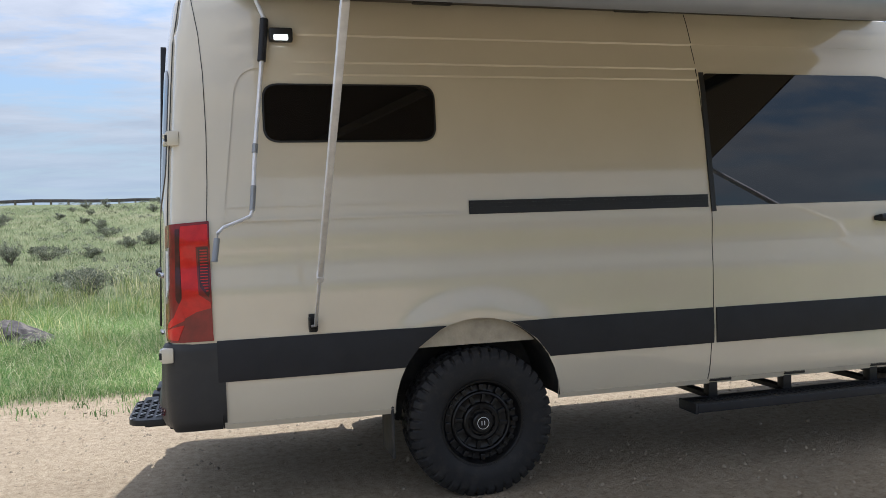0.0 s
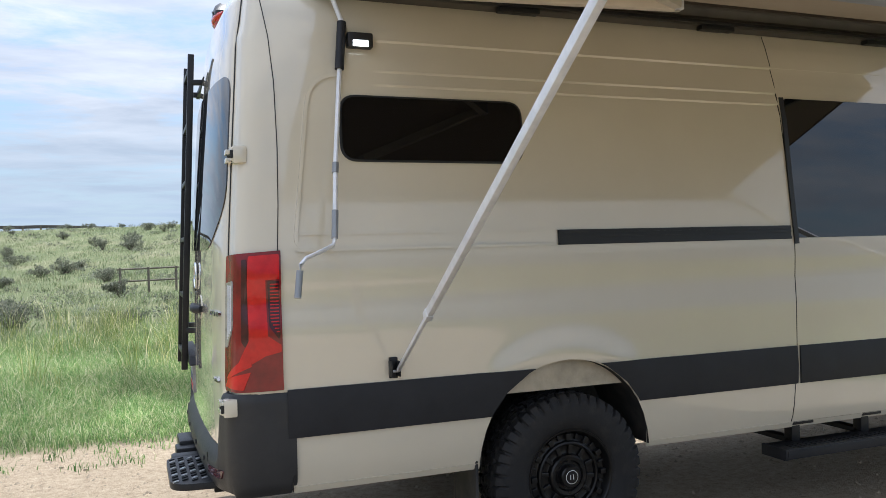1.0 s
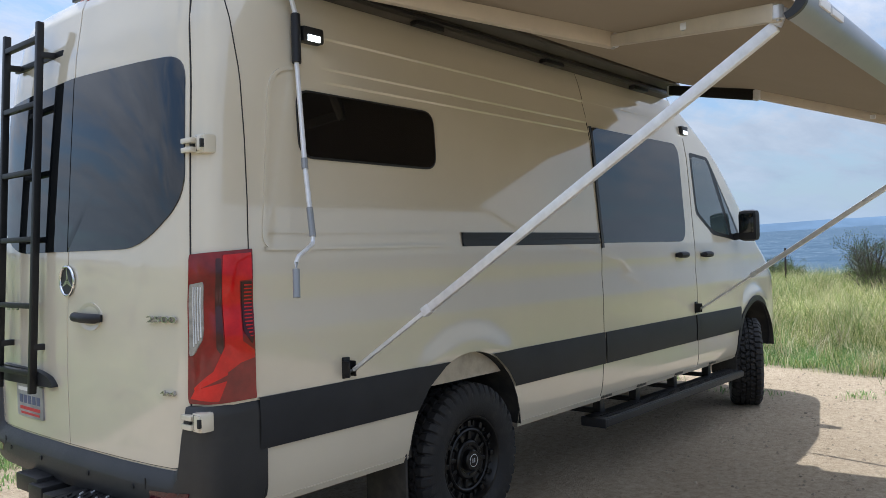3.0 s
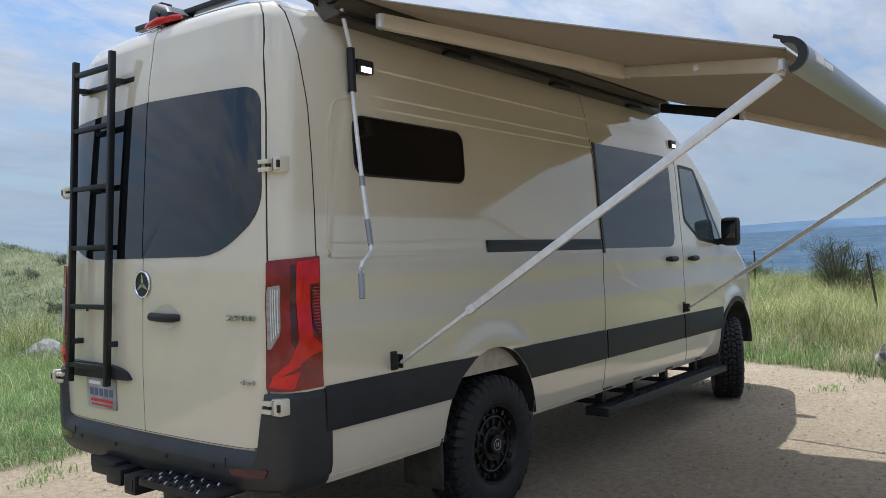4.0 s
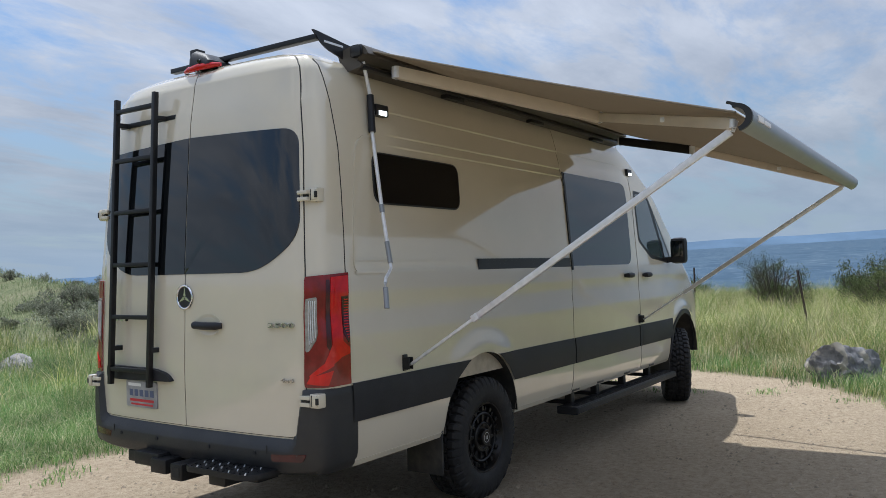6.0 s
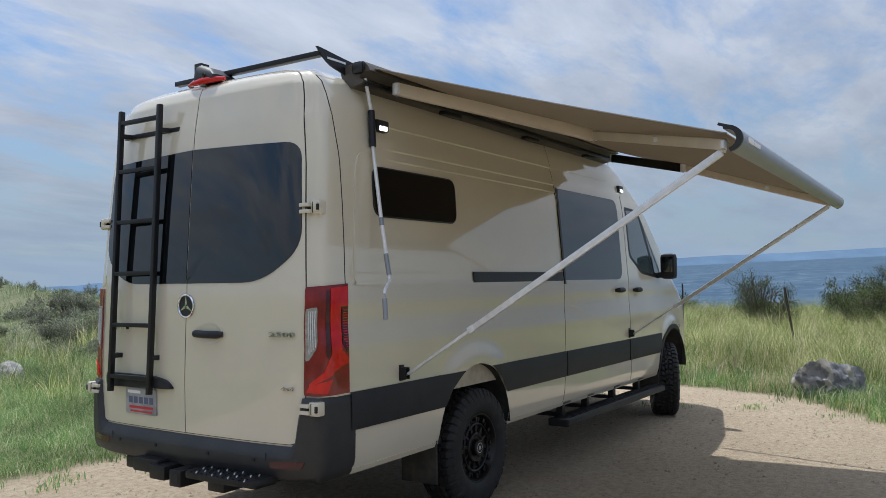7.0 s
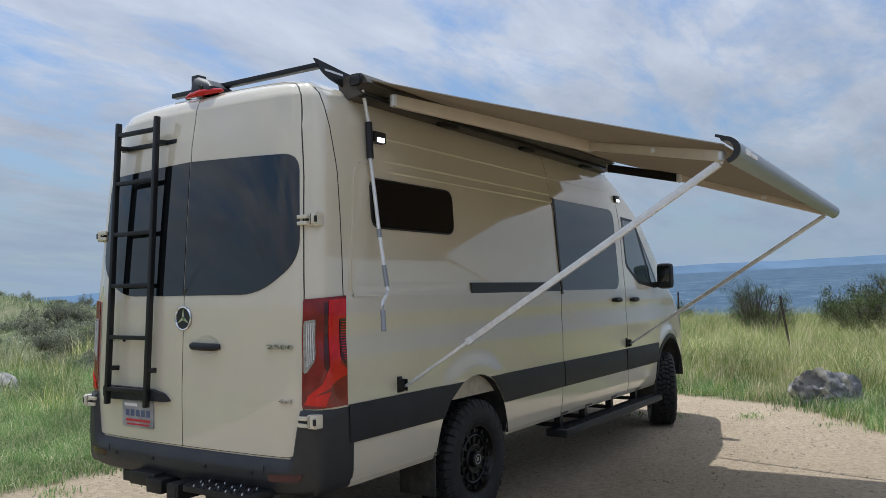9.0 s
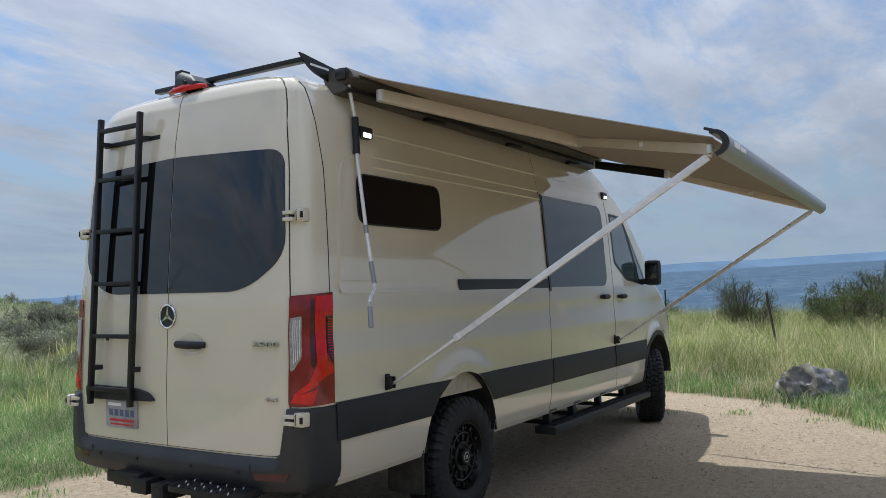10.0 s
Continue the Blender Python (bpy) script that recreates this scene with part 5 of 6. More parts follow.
# support legs to brackets on the flank
for bx, tx in ((-0.905, -0.97), (2.967, 2.70)):
    foot, top = Vector((bx + 0.01, -0.045, 1.005)), Vector((tx, -1.935 + (0.04 if tx > 0 else 0.0), 2.15))
    d = (top - foot)
    part("support_leg", bar(foot + d * 0.24, top, 0.036, 0.026, (1, 0, 0), 0.007), ALU, awning, "silver telescopic support leg")
    part("inner_leg", bar(foot, foot + d * 0.26, 0.018, 0.016, (1, 0, 0), 0.004), ALU, awning)
    part("leg_collar", bar(foot + d * 0.235, foot + d * 0.255, 0.040, 0.030, (1, 0, 0), 0.004), ALU, awning)
    part("leg_knuckle", tube([top, top + Vector((0.0, -0.02, 0.05))], 0.016, 10), ALU, awning)
    bm = bmesh.new()
    add_box(bm, (bx - 0.02, -0.012, 0.965), (bx + 0.02, 0.004, 1.06), 0.004)
    for s in (-0.018, 0.018):
        add_box(bm, (bx + s - 0.004, -0.05, 0.975), (bx + s + 0.004, 0.0, 1.045), 0.003)
    part("leg_bracket", bm, BLACKMETAL, van, "black bracket on the flank")
    part("bracket_pin", tube([(bx - 0.02, -0.035, 1.0), (bx + 0.025, -0.035, 1.0)], 0.007, 8), STEEL, van)
# crank rod hanging at the rear corner
CR = [(-1.16, 0.05, 2.76), (-1.085, 0.065, 2.58), (-1.107, 0.04, 2.366), (-1.162, -0.062, 1.907), (-1.18, -0.11, 1.70), (-1.19, -0.134, 1.60)]
crank = part("awning_crank", tube(CR, 0.011, 10), ALU, van, "silver awning crank rod hanging down")
part("crank_sleeve", tube([(-1.085, 0.065, 2.58), (-1.108, 0.038, 2.36)], 0.021, 12), CLAD, crank, "dark grey sleeve")
part("crank_joint", tube([(-1.159, -0.057, 1.93), (-1.165, -0.067, 1.885)], 0.015, 10), RAILG, crank)
part("crank_joint", tube([(-1.178, -0.104, 1.72), (-1.19, -0.134, 1.60)], 0.0145, 10), RAILG, crank)
part("crank_handle", tube([(-1.19, -0.134, 1.60), (-1.20, -0.145, 1.572), (-1.25, -0.17, 1.55), (-1.33, -0.21, 1.52), (-1.356, -0.225, 1.495), (-1.362, -0.232, 1.45)], 0.009, 10), ALU, crank)
part("crank_grip", tube([(-1.361, -0.23, 1.47), (-1.376, -0.248, 1.36)], 0.0145, 12), RAILG, crank)

# ---- plants and rocks ----
def mesh_from_arrays(name, co, quads, tris):
    me = bpy.data.meshes.new(name)
    me.vertices.add(len(co))
    me.vertices.foreach_set("co", co.astype(np.float32).ravel())
    loops = np.concatenate([quads.ravel(), tris.ravel()]).astype(np.int32)
    me.loops.add(len(loops))
    me.loops.foreach_set("vertex_index", loops)
    nq, nt = len(quads), len(tris)
    me.polygons.add(nq + nt)
    starts = np.concatenate([np.arange(nq) * 4, nq * 4 + np.arange(nt) * 3]).astype(np.int32)
    me.polygons.foreach_set("loop_start", starts)
    me.update(calc_edges=True)
    me.validate()
    return me


def blades(name, base, height, width, lean, mat, label, rng, category="grass"):
    """Bent grass blades, each of five points."""
    n = len(base)
    a = rng.uniform(0, math.tau, n)
    side_v = np.stack([np.cos(a), np.sin(a), np.zeros(n)], 1) * width[:, None] * 0.5
    b = rng.uniform(0, math.tau, n)
    out = np.stack([np.cos(b), np.sin(b), np.zeros(n)], 1) * (lean * height)[:, None]
    up = np.zeros((n, 3))
    up[:, 2] = height
    p0 = base - np.array([0, 0, 0.02])
    p1 = base + up * 0.55 + out * 0.3
    p2 = base + up * (1 - 0.35 * lean[:, None] ** 2) + out
    co = np.stack([p0 - side_v, p0 + side_v, p1 - side_v * 0.8, p1 + side_v * 0.8, p2], 1).reshape(-1, 3)
    k = np.arange(n) * 5
    quads = np.stack([k, k + 1, k + 3, k + 2], 1)
    tris = np.stack([k + 2, k + 3, k + 4], 1)
    me = mesh_from_arrays(name, co, quads, tris)
    me.materials.append(mat)
    return tagged(new(name, me), label, category, kind="stuff")


def scatter(rng, n, sample, accept):
    out = []
    while len(out) < n:
        x, y = sample(rng)
        if rng.random() < accept(x, y):
            out.append((x, y, ground_z(x, y)))
    return np.array(out)


def tufts(centres, rng, per, spread):
    k = np.repeat(np.arange(len(centres)), per)
    off = rng.normal(0, spread, (len(k), 3))
    off[:, 2] = 0
    return centres[k] + off, k


rng = np.random.default_rng(7)
# green grass along the left edge of the pad
c = scatter(rng, 19000, lambda r: (r.uniform(-8, 8), 3.2 + 8.5 * r.random() ** 1.7), lambda x, y: (1 - sand_share(x, y)) ** 1.2)
p, k = tufts(c, rng, 11, 0.08)
h = (0.10 + 0.16 * np.clip((p[:, 1] - 3.9) / 2.5, 0, 1)) * rng.uniform(0.6, 1.5, len(p)) * rng.uniform(0.7, 1.3, len(c))[k]
blades("verge_grass", p, h, rng.uniform(0.003, 0.008, len(p)), rng.uniform(0.5, 1.3, len(p)), GRASS_GREEN, "fresh green verge grass beside the sand", rng)
# tall tussocks behind it
c = scatter(rng, 420, lambda r: (r.uniform(-10, 12), r.uniform(6.3, 14)), lambda x, y: 1 - sand_share(x, y))
p, k = tufts(c, rng, 34, 0.09)
h = rng.uniform(0.3, 0.72, len(p)) * rng.uniform(0.7, 1.25, len(c))[k]
blades("tussock_grass", p, h, rng.uniform(0.005, 0.009, len(p)), rng.uniform(0.1, 0.75, len(p)), GRASS_TALL, "tall pale tussocks in the meadow", rng)
# hillside grass
c = scatter(rng, 16000, lambda r: (r.uniform(-24, 26), 11 + 62 * r.random() ** 1.6), lambda x, y: 1.0)
p, k = tufts(c, rng, 7, 0.16)
blades("hillside_grass", p, rng.uniform(0.1, 0.34, len(p)), rng.uniform(0.008, 0.02, len(p)), rng.uniform(0.4, 1.1, len(p)), GRASS_HILL, "short green grass on the hillside", rng)
# meadow ahead of the van
c = scatter(rng, 13000, lambda r: (4.4 + 24 * r.random() ** 1.5, r.uniform(-9, 13)), lambda x, y: (1 - sand_share(x, y)) * (1.0 if y < 3.6 or x > 6 else 0.3))
p, k = tufts(c, rng, 15, 0.10)
deep = np.clip((p[:, 0] - 7.0 - 0.3 * np.minimum(p[:, 1], 0.8)) / 2.2, 0, 1)
h = (0.14 + 0.5 * deep) * rng.uniform(0.55, 1.35, len(p)) * rng.uniform(0.7, 1.3, len(c))[k]
blades("meadow_grass", p, h, rng.uniform(0.003, 0.008, len(p)), rng.uniform(0.3, 1.2, len(p)), GRASS_TALL, "tall green and straw meadow grass", rng)
c = scatter(rng, 1500, lambda r: (r.uniform(4.5, 9), r.uniform(-5, 5)), lambda x, y: (1 - sand_share(x, y)) ** 0.8)
p, k = tufts(c, rng, 16, 0.08)
blades("verge_grass", p, rng.uniform(0.08, 0.26, len(p)), rng.uniform(0.006, 0.011, len(p)), rng.uniform(0.3, 0.9, len(p)), GRASS_GREEN, "fresh green verge grass beside the sand", rng)
c = scatter(rng, 420, lambda r: (5.6 + 16 * r.random() ** 1.4, r.uniform(-7, 9)), lambda x, y: 1 - sand_share(x, y))
p, k = tufts(c, rng, 42, 0.09)
h = rng.uniform(0.25, 0.7, len(p)) * rng.uniform(0.6, 1.25, len(c))[k] * (0.45 + 0.55 * np.clip((p[:, 0] - 6.2) / 2, 0, 1))
blades("green_tussocks", p, h, rng.uniform(0.004, 0.010, len(p)), rng.uniform(0.2, 1.1, len(p)), GRASS_GREEN, "dense green tussocks among the meadow grass", rng)
c = scatter(rng, 420, lambda r: (6.6 + 14 * r.random() ** 1.4, r.uniform(-7, 8)), lambda x, y: 1 - sand_share(x, y))
p, k = tufts(c, rng, 30, 0.07)
h = rng.uniform(0.45, 0.85, len(p)) * rng.uniform(0.7, 1.15, len(c))[k] * (0.5 + 0.5 * np.clip((p[:, 0] - 6.8) / 1.8, 0, 1))
blades("straw_tussocks", p, h, rng.uniform(0.004, 0.008, len(p)), rng.uniform(0.2, 0.9, len(p)), STRAW, "pale dry straw tussocks in the meadow", rng)
# sparse weeds on the bare sand
c = scatter(rng, 190, lambda r: (r.uniform(-4, 7.5), r.choice([r.uniform(2.9, 3.8), r.uniform(-3, 1.5)])), lambda x, y: (1 - 0.8 * sand_share(x, y)) if (y > 2.5 or x > 4.6) else 0.0)
p, k = tufts(c, rng, 22, 0.075)
blades("sparse_weeds", p, rng.uniform(0.03, 0.09, len(p)), rng.uniform(0.006, 0.012, len(p)), rng.uniform(0.5, 1.0, len(p)), GRASS_GREEN, "low weeds scattered on the sand", rng)


def pebbles():
    r = random.Random(5)
    bm = bmesh.new()
    for i in range(15000):
        x, y = r.uniform(-3.2, 6.8), r.uniform(-4.2, 3.9)
        s = 0.003 + 0.016 * r.random() ** 5
        v = bmesh.ops.create_icosphere(bm, subdivisions=1, radius=s)["verts"] if i < 300 else None
        if v is None:
            vv = [bm.verts.new((x + s * math.cos(a), y + s * math.sin(a), ground_z(x, y) - 0.001)) for a in (0, 1.3, 2.5, 3.8, 5.0)]
            top = bm.verts.new((x, y, ground_z(x, y) + s * 0.8))
            for q in range(5):
                bm.faces.new((vv[q], vv[(q + 1) % 5], top))
        else:
            for q in v:
                q.co = Vector((q.co.x * r.uniform(0.8, 1.3) + x, q.co.y + y, q.co.z * 0.7 + ground_z(x, y) + s * 0.3))
    return bm


gravel = part("gravel", pebbles(), material("gravel_stones", (0.40, 0.33, 0.235), 0.9, colour2=(0.20, 0.165, 0.12), scale=3.0), None, smooth=False)
tagged(gravel, "small loose stones on the sand", "gravel", kind="stuff")


def shrub(name, seed, height, width, leaf, mat, label, stems=16, clumps=90, per=26, size=0.035, bare=0.15):
    """A shrub at the origin: woody stems that fork, and leaves in clumps at their ends."""
    r = random.Random(seed)
    root = thing(name, (0, 0, 0), label, "shrub")
    bm = bmesh.new()
    ends = []
    for s in range(stems):
        a, sp = r.uniform(0, math.tau), r.uniform(0.15, 1.0) ** 0.7
        tip = Vector((math.cos(a) * sp * width / 2, math.sin(a) * sp * width / 2, height * (1.0 - 0.55 * sp ** 2) * r.uniform(0.7, 1.0)))
        midp = tip * 0.5 + Vector((r.uniform(-0.06, 0.06), r.uniform(-0.06, 0.06), 0.08)) * height
        add_tube(bm, [Vector((0, 0, -0.05)), midp * 0.6, midp, tip], [0.022 * height, 0.016 * height, 0.010 * height, 0.003 * height], 5)
        ends += [(tip, 1.0), (midp.lerp(tip, 0.6), 0.9), (midp, 0.9), (midp * 0.7, 0.9)]
        for f in range(3):
            q = midp.lerp(tip, r.uniform(0.1, 0.8))
            e = q + Vector((r.uniform(-1, 1), r.uniform(-1, 1), r.uniform(0.2, 1.0))) * 0.22 * height
            add_tube(bm, [q, e], [0.006 * height, 0.002 * height], 4)
            ends.append((e, 0.8))
    part("trunk", bm, TWIG, root, "grey woody stems")
    g = np.random.default_rng(seed)
    pick = g.integers(0, len(ends), clumps)
    cen = np.array([ends[i][0] for i in pick]) + g.normal(0, 0.05 * height, (clumps, 3))
    cen = cen[g.random(clumps) > bare]
    kk = np.repeat(np.arange(len(cen)), per)
    pos = cen[kk] + g.normal(0, (0.055 if size > 0.04 else 0.042) * max(height, width * 0.6), (len(kk), 3)) * np.array([1, 1, 0.9])
    pos[:, 2] = np.maximum(pos[:, 2], 0.02)
    n = len(pos)
    d = g.normal(0, 1, (n, 3))
    d[:, 2] = np.abs(d[:, 2]) + 0.4
    d /= np.linalg.norm(d, axis=1)[:, None]
    s = np.cross(d, g.normal(0, 1, (n, 3)))
    s /= np.linalg.norm(s, axis=1)[:, None]
    ln = (size * g.uniform(0.7, 1.5, n))[:, None]
    co = np.stack([pos, pos + d * ln * 0.5 + s * ln * 0.22, pos + d * ln, pos + d * ln * 0.5 - s * ln * 0.22], 1).reshape(-1, 3)
    k4 = np.arange(n) * 4
    me = mesh_from_arrays("foliage", co, np.stack([k4, k4 + 1, k4 + 2, k4 + 3], 1), np.zeros((0, 3), int))
    link_mesh("foliage", me, mat, root, leaf, smooth=False)
    return root


protos = [shrub("sagebrush", 20 + i, h0, w0, "silvery small leaves", SAGE, "grey-green rounded sagebrush on the grassy hillside", clumps=c0, per=24, size=0.05)
          for i, (h0, w0, c0) in enumerate(((0.75, 1.2, 110), (0.55, 0.9, 80), (0.9, 1.1, 110), (0.5, 1.3, 90)))]
rs = random.Random(11)
spots = []
while len(spots) < 165:
    az, r = rs.uniform(46, 132), 9 + 78 * rs.random() ** 0.75
    x, y = r * math.cos(radians(az)), r * math.sin(radians(az))
    if y < 7.5 or any((x - a) ** 2 + (y - b) ** 2 < (0.9 + r * 0.012) ** 2 for a, b in spots):
        continue
    spots.append((x, y))
# a denser patch on the bank past the van's nose
for _ in range(105):
    az, r = rs.uniform(46, 68), rs.uniform(11, 21.5)
    spots.append((r * math.cos(radians(az)), r * math.sin(radians(az))))
# brush on the rise behind the camera
for _ in range(20):
    az, r = rs.uniform(165, 260), rs.uniform(28, 58)
    spots.append((r * math.cos(radians(az)), r * math.sin(radians(az))))
for i, (x, y) in enumerate(spots):
    m = pose(x, y, ground_z(x, y) - 0.03, 0, 0, rs.uniform(0, 360)) @ Matrix.Scale(rs.uniform(0.65, 1.3) * (1.0 if math.degrees(math.atan2(y, x)) > 70 else 0.6), 4)
    if i < 4:
        protos[i].matrix_basis = m
        tagged(protos[i], group="sagebrush on the hill")
    else:
        o = copy_thing(protos[i % 4], Matrix())
        o.matrix_basis = m
def low_scrub():
    g = np.random.default_rng(31)
    cen, size = [], []
    while len(cen) < 900:
        bank = len(cen) < 380
        az = g.uniform(45, 69) if bank else g.uniform(68, 130)
        r = g.uniform(10.5, 24) if bank else 16 + 70 * g.random() ** 0.8
        x, y = r * math.cos(radians(az)), r * math.sin(radians(az))
        if y > 7.2:
            cen.append((x, y, ground_z(x, y)))
            size.append(g.uniform(0.14, 0.34) * (0.9 if bank else 1.15))
    cen, size = np.array(cen), np.array(size)
    k = np.repeat(np.arange(len(cen)), 130)
    d = g.normal(0, 1, (len(k), 3))
    d[:, 2] = np.abs(d[:, 2])
    d /= np.linalg.norm(d, axis=1)[:, None]
    pos = cen[k] + d * (size[k] * g.uniform(0.55, 1.05, len(k)))[:, None] * np.array([1.25, 1.25, 0.95])
    a = d + g.normal(0, 0.5, d.shape)
    a /= np.linalg.norm(a, axis=1)[:, None]
    s = np.cross(a, g.normal(0, 1, d.shape))
    s /= np.linalg.norm(s, axis=1)[:, None]
    ln = (g.uniform(0.04, 0.09, len(k)))[:, None]
    co = np.stack([pos, pos + a * ln * 0.5 + s * ln * 0.25, pos + a * ln, pos + a * ln * 0.5 - s * ln * 0.25], 1).reshape(-1, 3)
    q = np.arange(len(k)) * 4
    me = mesh_from_arrays("low_scrub", co, np.stack([q, q + 1, q + 2, q + 3], 1), np.zeros((0, 3), int))
    me.materials.append(SAGE)
    tagged(new("low_scrub", me), "low grey-green scrub covering the hillside", "scrub", kind="stuff")


low_scrub()
big = shrub("bitterbrush", 51, 2.3, 2.4, "dark green small leaves", BUSHG, "tall dark green shrub with bare twigs in the meadow", stems=46, clumps=260, per=80, size=0.036, bare=0.25)
big.matrix_basis = pose(17.5, 1.75, ground_z(17.5, 1.75) - 0.3, 0, 0, 40) @ Matrix.Diagonal((0.72, 0.72, 0.92, 1))
big2 = shrub("bitterbrush", 52, 1.75, 2.9, "dark green small leaves", BUSHG, "broad olive shrub among tall meadow grass", stems=40, clumps=320, per=70, size=0.036, bare=0.1)
big2.matrix_basis = pose(18.5, -0.6, ground_z(18.5, -0.6) - 0.25, 0, 0, 0)
for x, y, s, a in ((19.0, -2.4, 1.0, 130), (22, -1.0, 1.1, 200), (15.5, -2.6, 0.75, 80), (21, 2.6, 0.7, 20), (25, 6.5, 0.8, 250), (14.5, -3.8, 0.8, 300)):
    o = copy_thing(big2 if s != 1.1 else big, Matrix())
    o.matrix_basis = pose(x, y, ground_z(x, y) - 0.3, 0, 0, a) @ Matrix.Scale(s, 4)


def boulder(name, at, size, seed, label, turn=0.0, mat=BASALT):
    bm = bmesh.new()
    bmesh.ops.create_icosphere(bm, subdivisions=5, radius=1.0)
    o = Vector((seed * 3.1, seed * 1.7, seed))
    cuts = [Vector((random.Random(seed * 9 + i).gauss(0, 1), random.Random(seed * 7 + i).gauss(0, 1), random.Random(seed * 5 + i).gauss(0, 0.8))).normalized() for i in range(14)]
    for v in bm.verts:
        d = v.co.normalized()
        rad = min([1.08] + [(0.60 + 0.03 * (q % 5)) / max(0.05, d.dot(cn)) for q, cn in enumerate(cuts)])
        rad += 0.10 * noise.noise(d * 2.4 + o) + 0.075 * noise.noise(d * 5.5 + o) + 0.04 * abs(noise.noise(d * 13 + o)) + 0.02 * noise.noise(d * 30 + o)
        v.co = Vector((d.x * size[0], d.y * size[1], d.z * size[2])) * rad
    bm.transform(Matrix.Translation(at) @ Matrix.Rotation(radians(turn), 4, "Z"))
    ob = part(name, bm, mat)
    return tagged(ob, label, "rock")


boulder("boulder", (6.55, -1.36, 0.07), (0.38, 0.46, 0.48), 3, "grey weathered basalt boulder at the grass edge", 28)
boulder("boulder", (-4.0, 7.0, 0.02), (0.62, 0.5, 0.40), 5, "dark weathered boulder in the long grass", 10, DARKROCK)
boulder("boulder", (2.0, 10.0, ground_z(2.0, 10.0) + 0.0), (0.62, 0.5, 0.30), 8, "pale flat boulder in the grass", 60, PALEROCK)


def t_post(x, y, h, lean, turn):
    r = thing("fence_post", (x, y, ground_z(x, y)), "dark leaning steel fence post in tall grass", "fence post")
    z = ground_z(x, y)
    bm = bmesh.new()
    m = Matrix.Translation((x, y, z)) @ Matrix.Rotation(radians(turn), 4, "Z") @ Matrix.Rotation(radians(lean), 4, "Y")
    add_box(bm, (-0.02, -0.005, -0.1), (0.02, 0.005, h), 0.0, m)
    add_box(bm, (-0.006, 0.0, -0.1), (0.006, 0.04, h), 0.0, m)
    for k in range(10):
        add_box(bm, (-0.008, -0.012, 0.3 + k * h * 0.065), (0.008, -0.002, 0.315 + k * h * 0.065), 0.0, m)
    part("post", bm, RUST, r, smooth=False)


t_post(12.2, 0.0, 1.45, 9, 75)
t_post(19.5, 4.4, 1.3, 0, 20)


def rail_fence(x, y, turn, n=3):
    z = ground_z(x, y)
    f = thing("rail_fence", (x, y, z), "short weathered wooden rail fence on the hillside", "fence")
    m = Matrix.Translation((x, y, z)) @ Matrix.Rotation(radians(turn), 4, "Z")
    for k in range(n):
        bm = tube([(k * 0.95, 0, -0.2), (k * 0.95, 0, 0.95)], 0.04, 8)
        bm.transform(m)
        part("post", bm, WOODGREY, f)
    for z1 in (0.88, 0.45):
        bm = tube([(-0.1, 0.05, z1), ((n - 1) * 0.95 + 0.1, 0.05, z1 + 0.03)], 0.032, 8)
        bm.transform(m)
        part("rail", bm, WOODGREY, f)


rail_fence(-2.4, 27.0, 8)


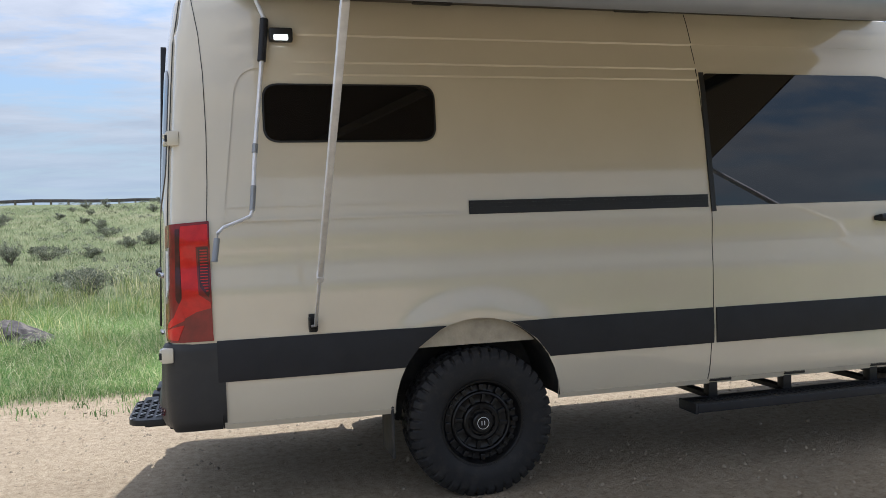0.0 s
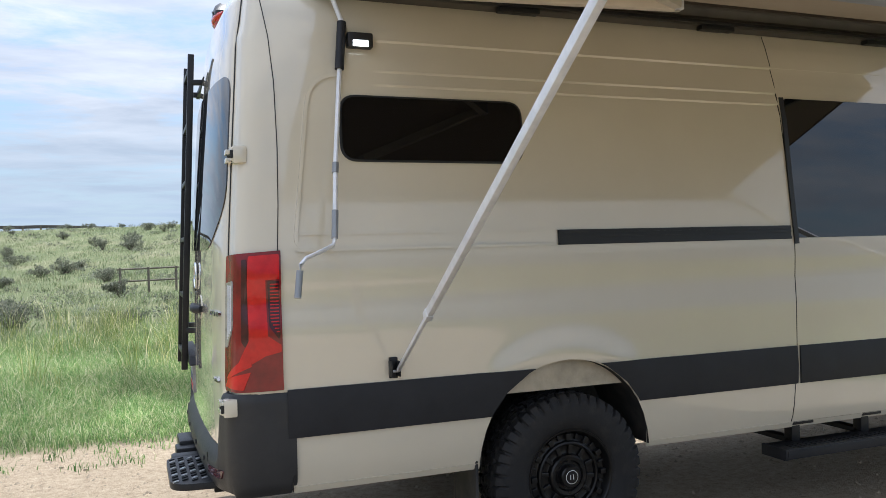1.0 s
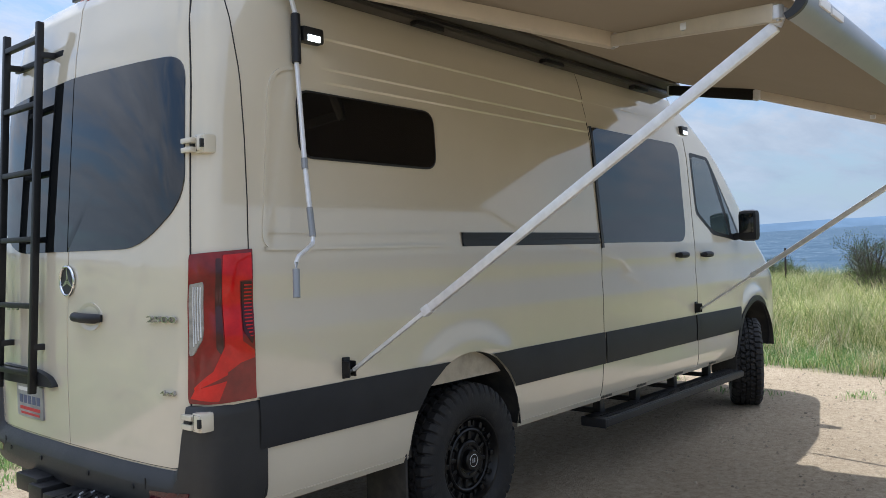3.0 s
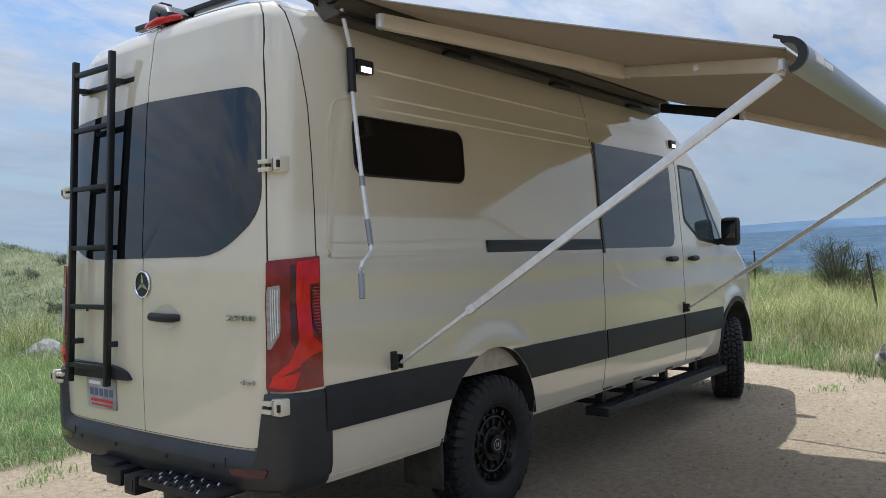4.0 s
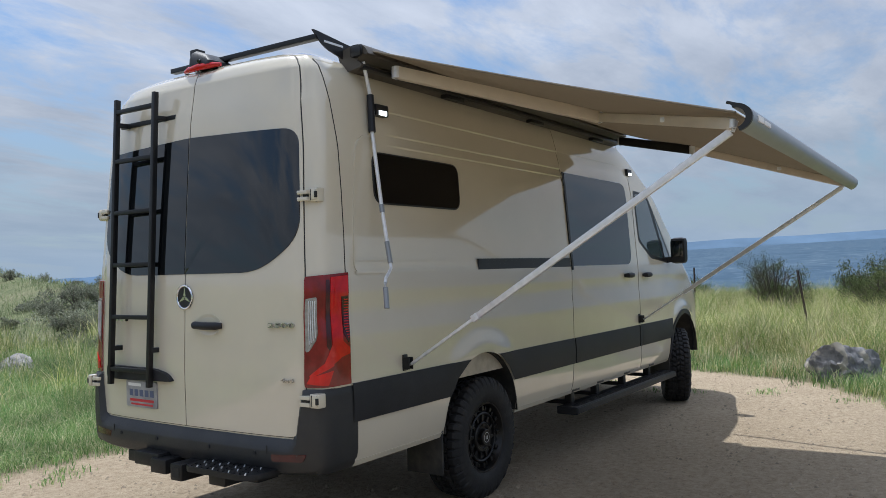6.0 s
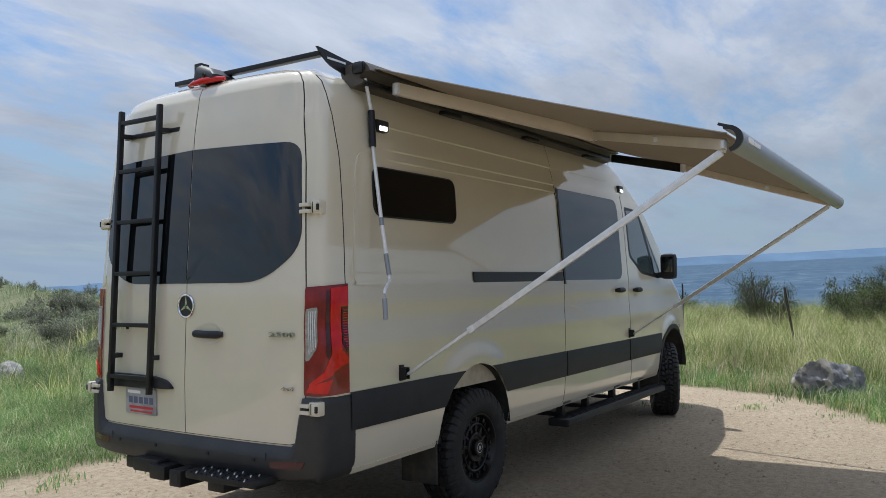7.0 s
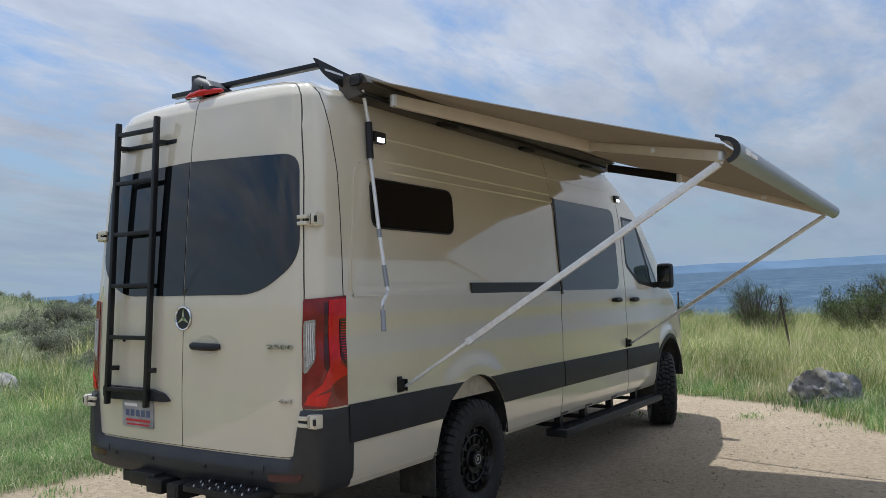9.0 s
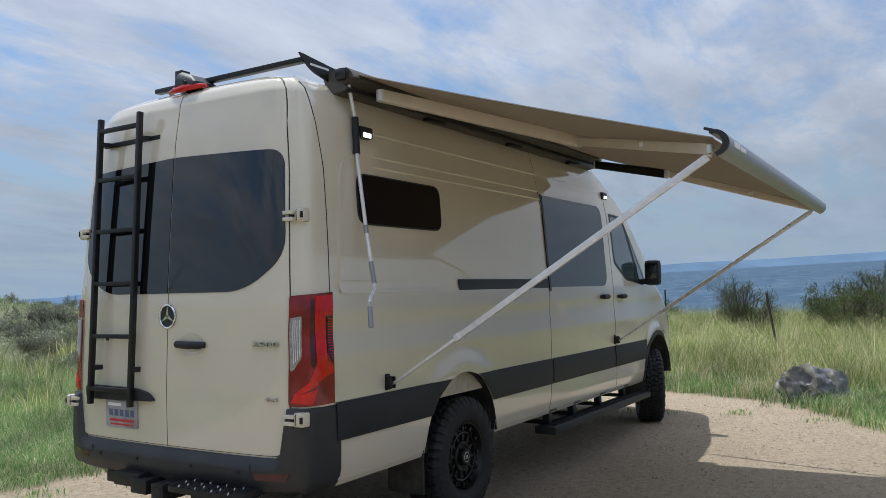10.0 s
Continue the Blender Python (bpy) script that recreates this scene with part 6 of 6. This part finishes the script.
def guard_rail():
    f = thing("guard_rail", (-12, 94, ground_z(-12, 94)), "dark road guard rail along the hill crest", "guard rail")
    pts = []
    for k in range(30):
        a = radians(123 - k * 1.05)
        r = 95.5
        pts.append(Vector((r * math.cos(a), r * math.sin(a), ground_z(r * math.cos(a), r * math.sin(a)))))
    for q in pts:
        part("post", box((q.x - 0.1, q.y - 0.1, q.z - 0.3), (q.x + 0.1, q.y + 0.1, q.z + 0.62)), WOODGREY, f)
    for a, b in zip(pts, pts[1:]):
        part("rail", bar(a + Vector((0, 0, 0.46)), b + Vector((0, 0, 0.46)), 0.08, 0.36, (0, 0, 1), 0.02), GALV, f)


guard_rail()


def kiosk(x, y):
    z = ground_z(x, y)
    k = thing("notice_board", (x, y, z), "small wooden notice board on two posts, hill crest", "sign")
    for dx in (-0.55, 0.55):
        part("post", box((x + dx - 0.06, y - 0.06, z - 0.2), (x + dx + 0.06, y + 0.06, z + 2.0)), WOODGREY, k)
    part("board", box((x - 0.6, y - 0.04, z + 0.75), (x + 0.6, y + 0.04, z + 1.9), 0.02), WOODGREY, k)
    part("roof", box((x - 0.75, y - 0.25, z + 1.95), (x + 0.75, y + 0.25, z + 2.05), 0.02), WOODGREY, k)


kiosk(11.0, 73.0)


# ---- far ridges ----
def ridge(name, az0, az1, r, low, high, seed, colour, label):
    # the blue of distance haze is painted into the ridge colour
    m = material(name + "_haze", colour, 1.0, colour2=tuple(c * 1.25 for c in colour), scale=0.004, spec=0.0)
    bm = bmesh.new()
    n = 160
    rows = []
    for k in range(n + 1):
        az = az0 + (az1 - az0) * k / n
        a = radians(az)
        t = math.sin(math.pi * k / n) ** 0.5
        e = high * (0.55 + 0.45 * noise.noise(Vector((az * 0.09, seed, 0))) + 0.25 * noise.noise(Vector((az * 0.45, seed, 2)))) * t
        base = r * horizon_slope(az) - 25
        top = r * (horizon_slope(az) + math.tan(radians(low + max(0.0, e))))
        rows.append([bm.verts.new((r * math.cos(a) * f, r * math.sin(a) * f, z)) for f, z in ((0.97, base), (0.985, base * 0.5 + top * 0.5), (1.0, top), (1.02, base))])
    for u, v in zip(rows, rows[1:]):
        for j in range(3):
            bm.faces.new((u[j], u[j + 1], v[j + 1], v[j]))
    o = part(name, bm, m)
    return tagged(o, label, "mountains", kind="structure")


ridge("backdrop_ridge_near", 42, 90, 4300, 0.1, 1.0, 3, (0.105, 0.165, 0.245), "mountain ridge painted haze blue, with old snow")
ridge("backdrop_ridge_far", -40, 50, 4550, 0.05, 0.42, 9, (0.095, 0.145, 0.21), "far mountain range painted pale haze blue")
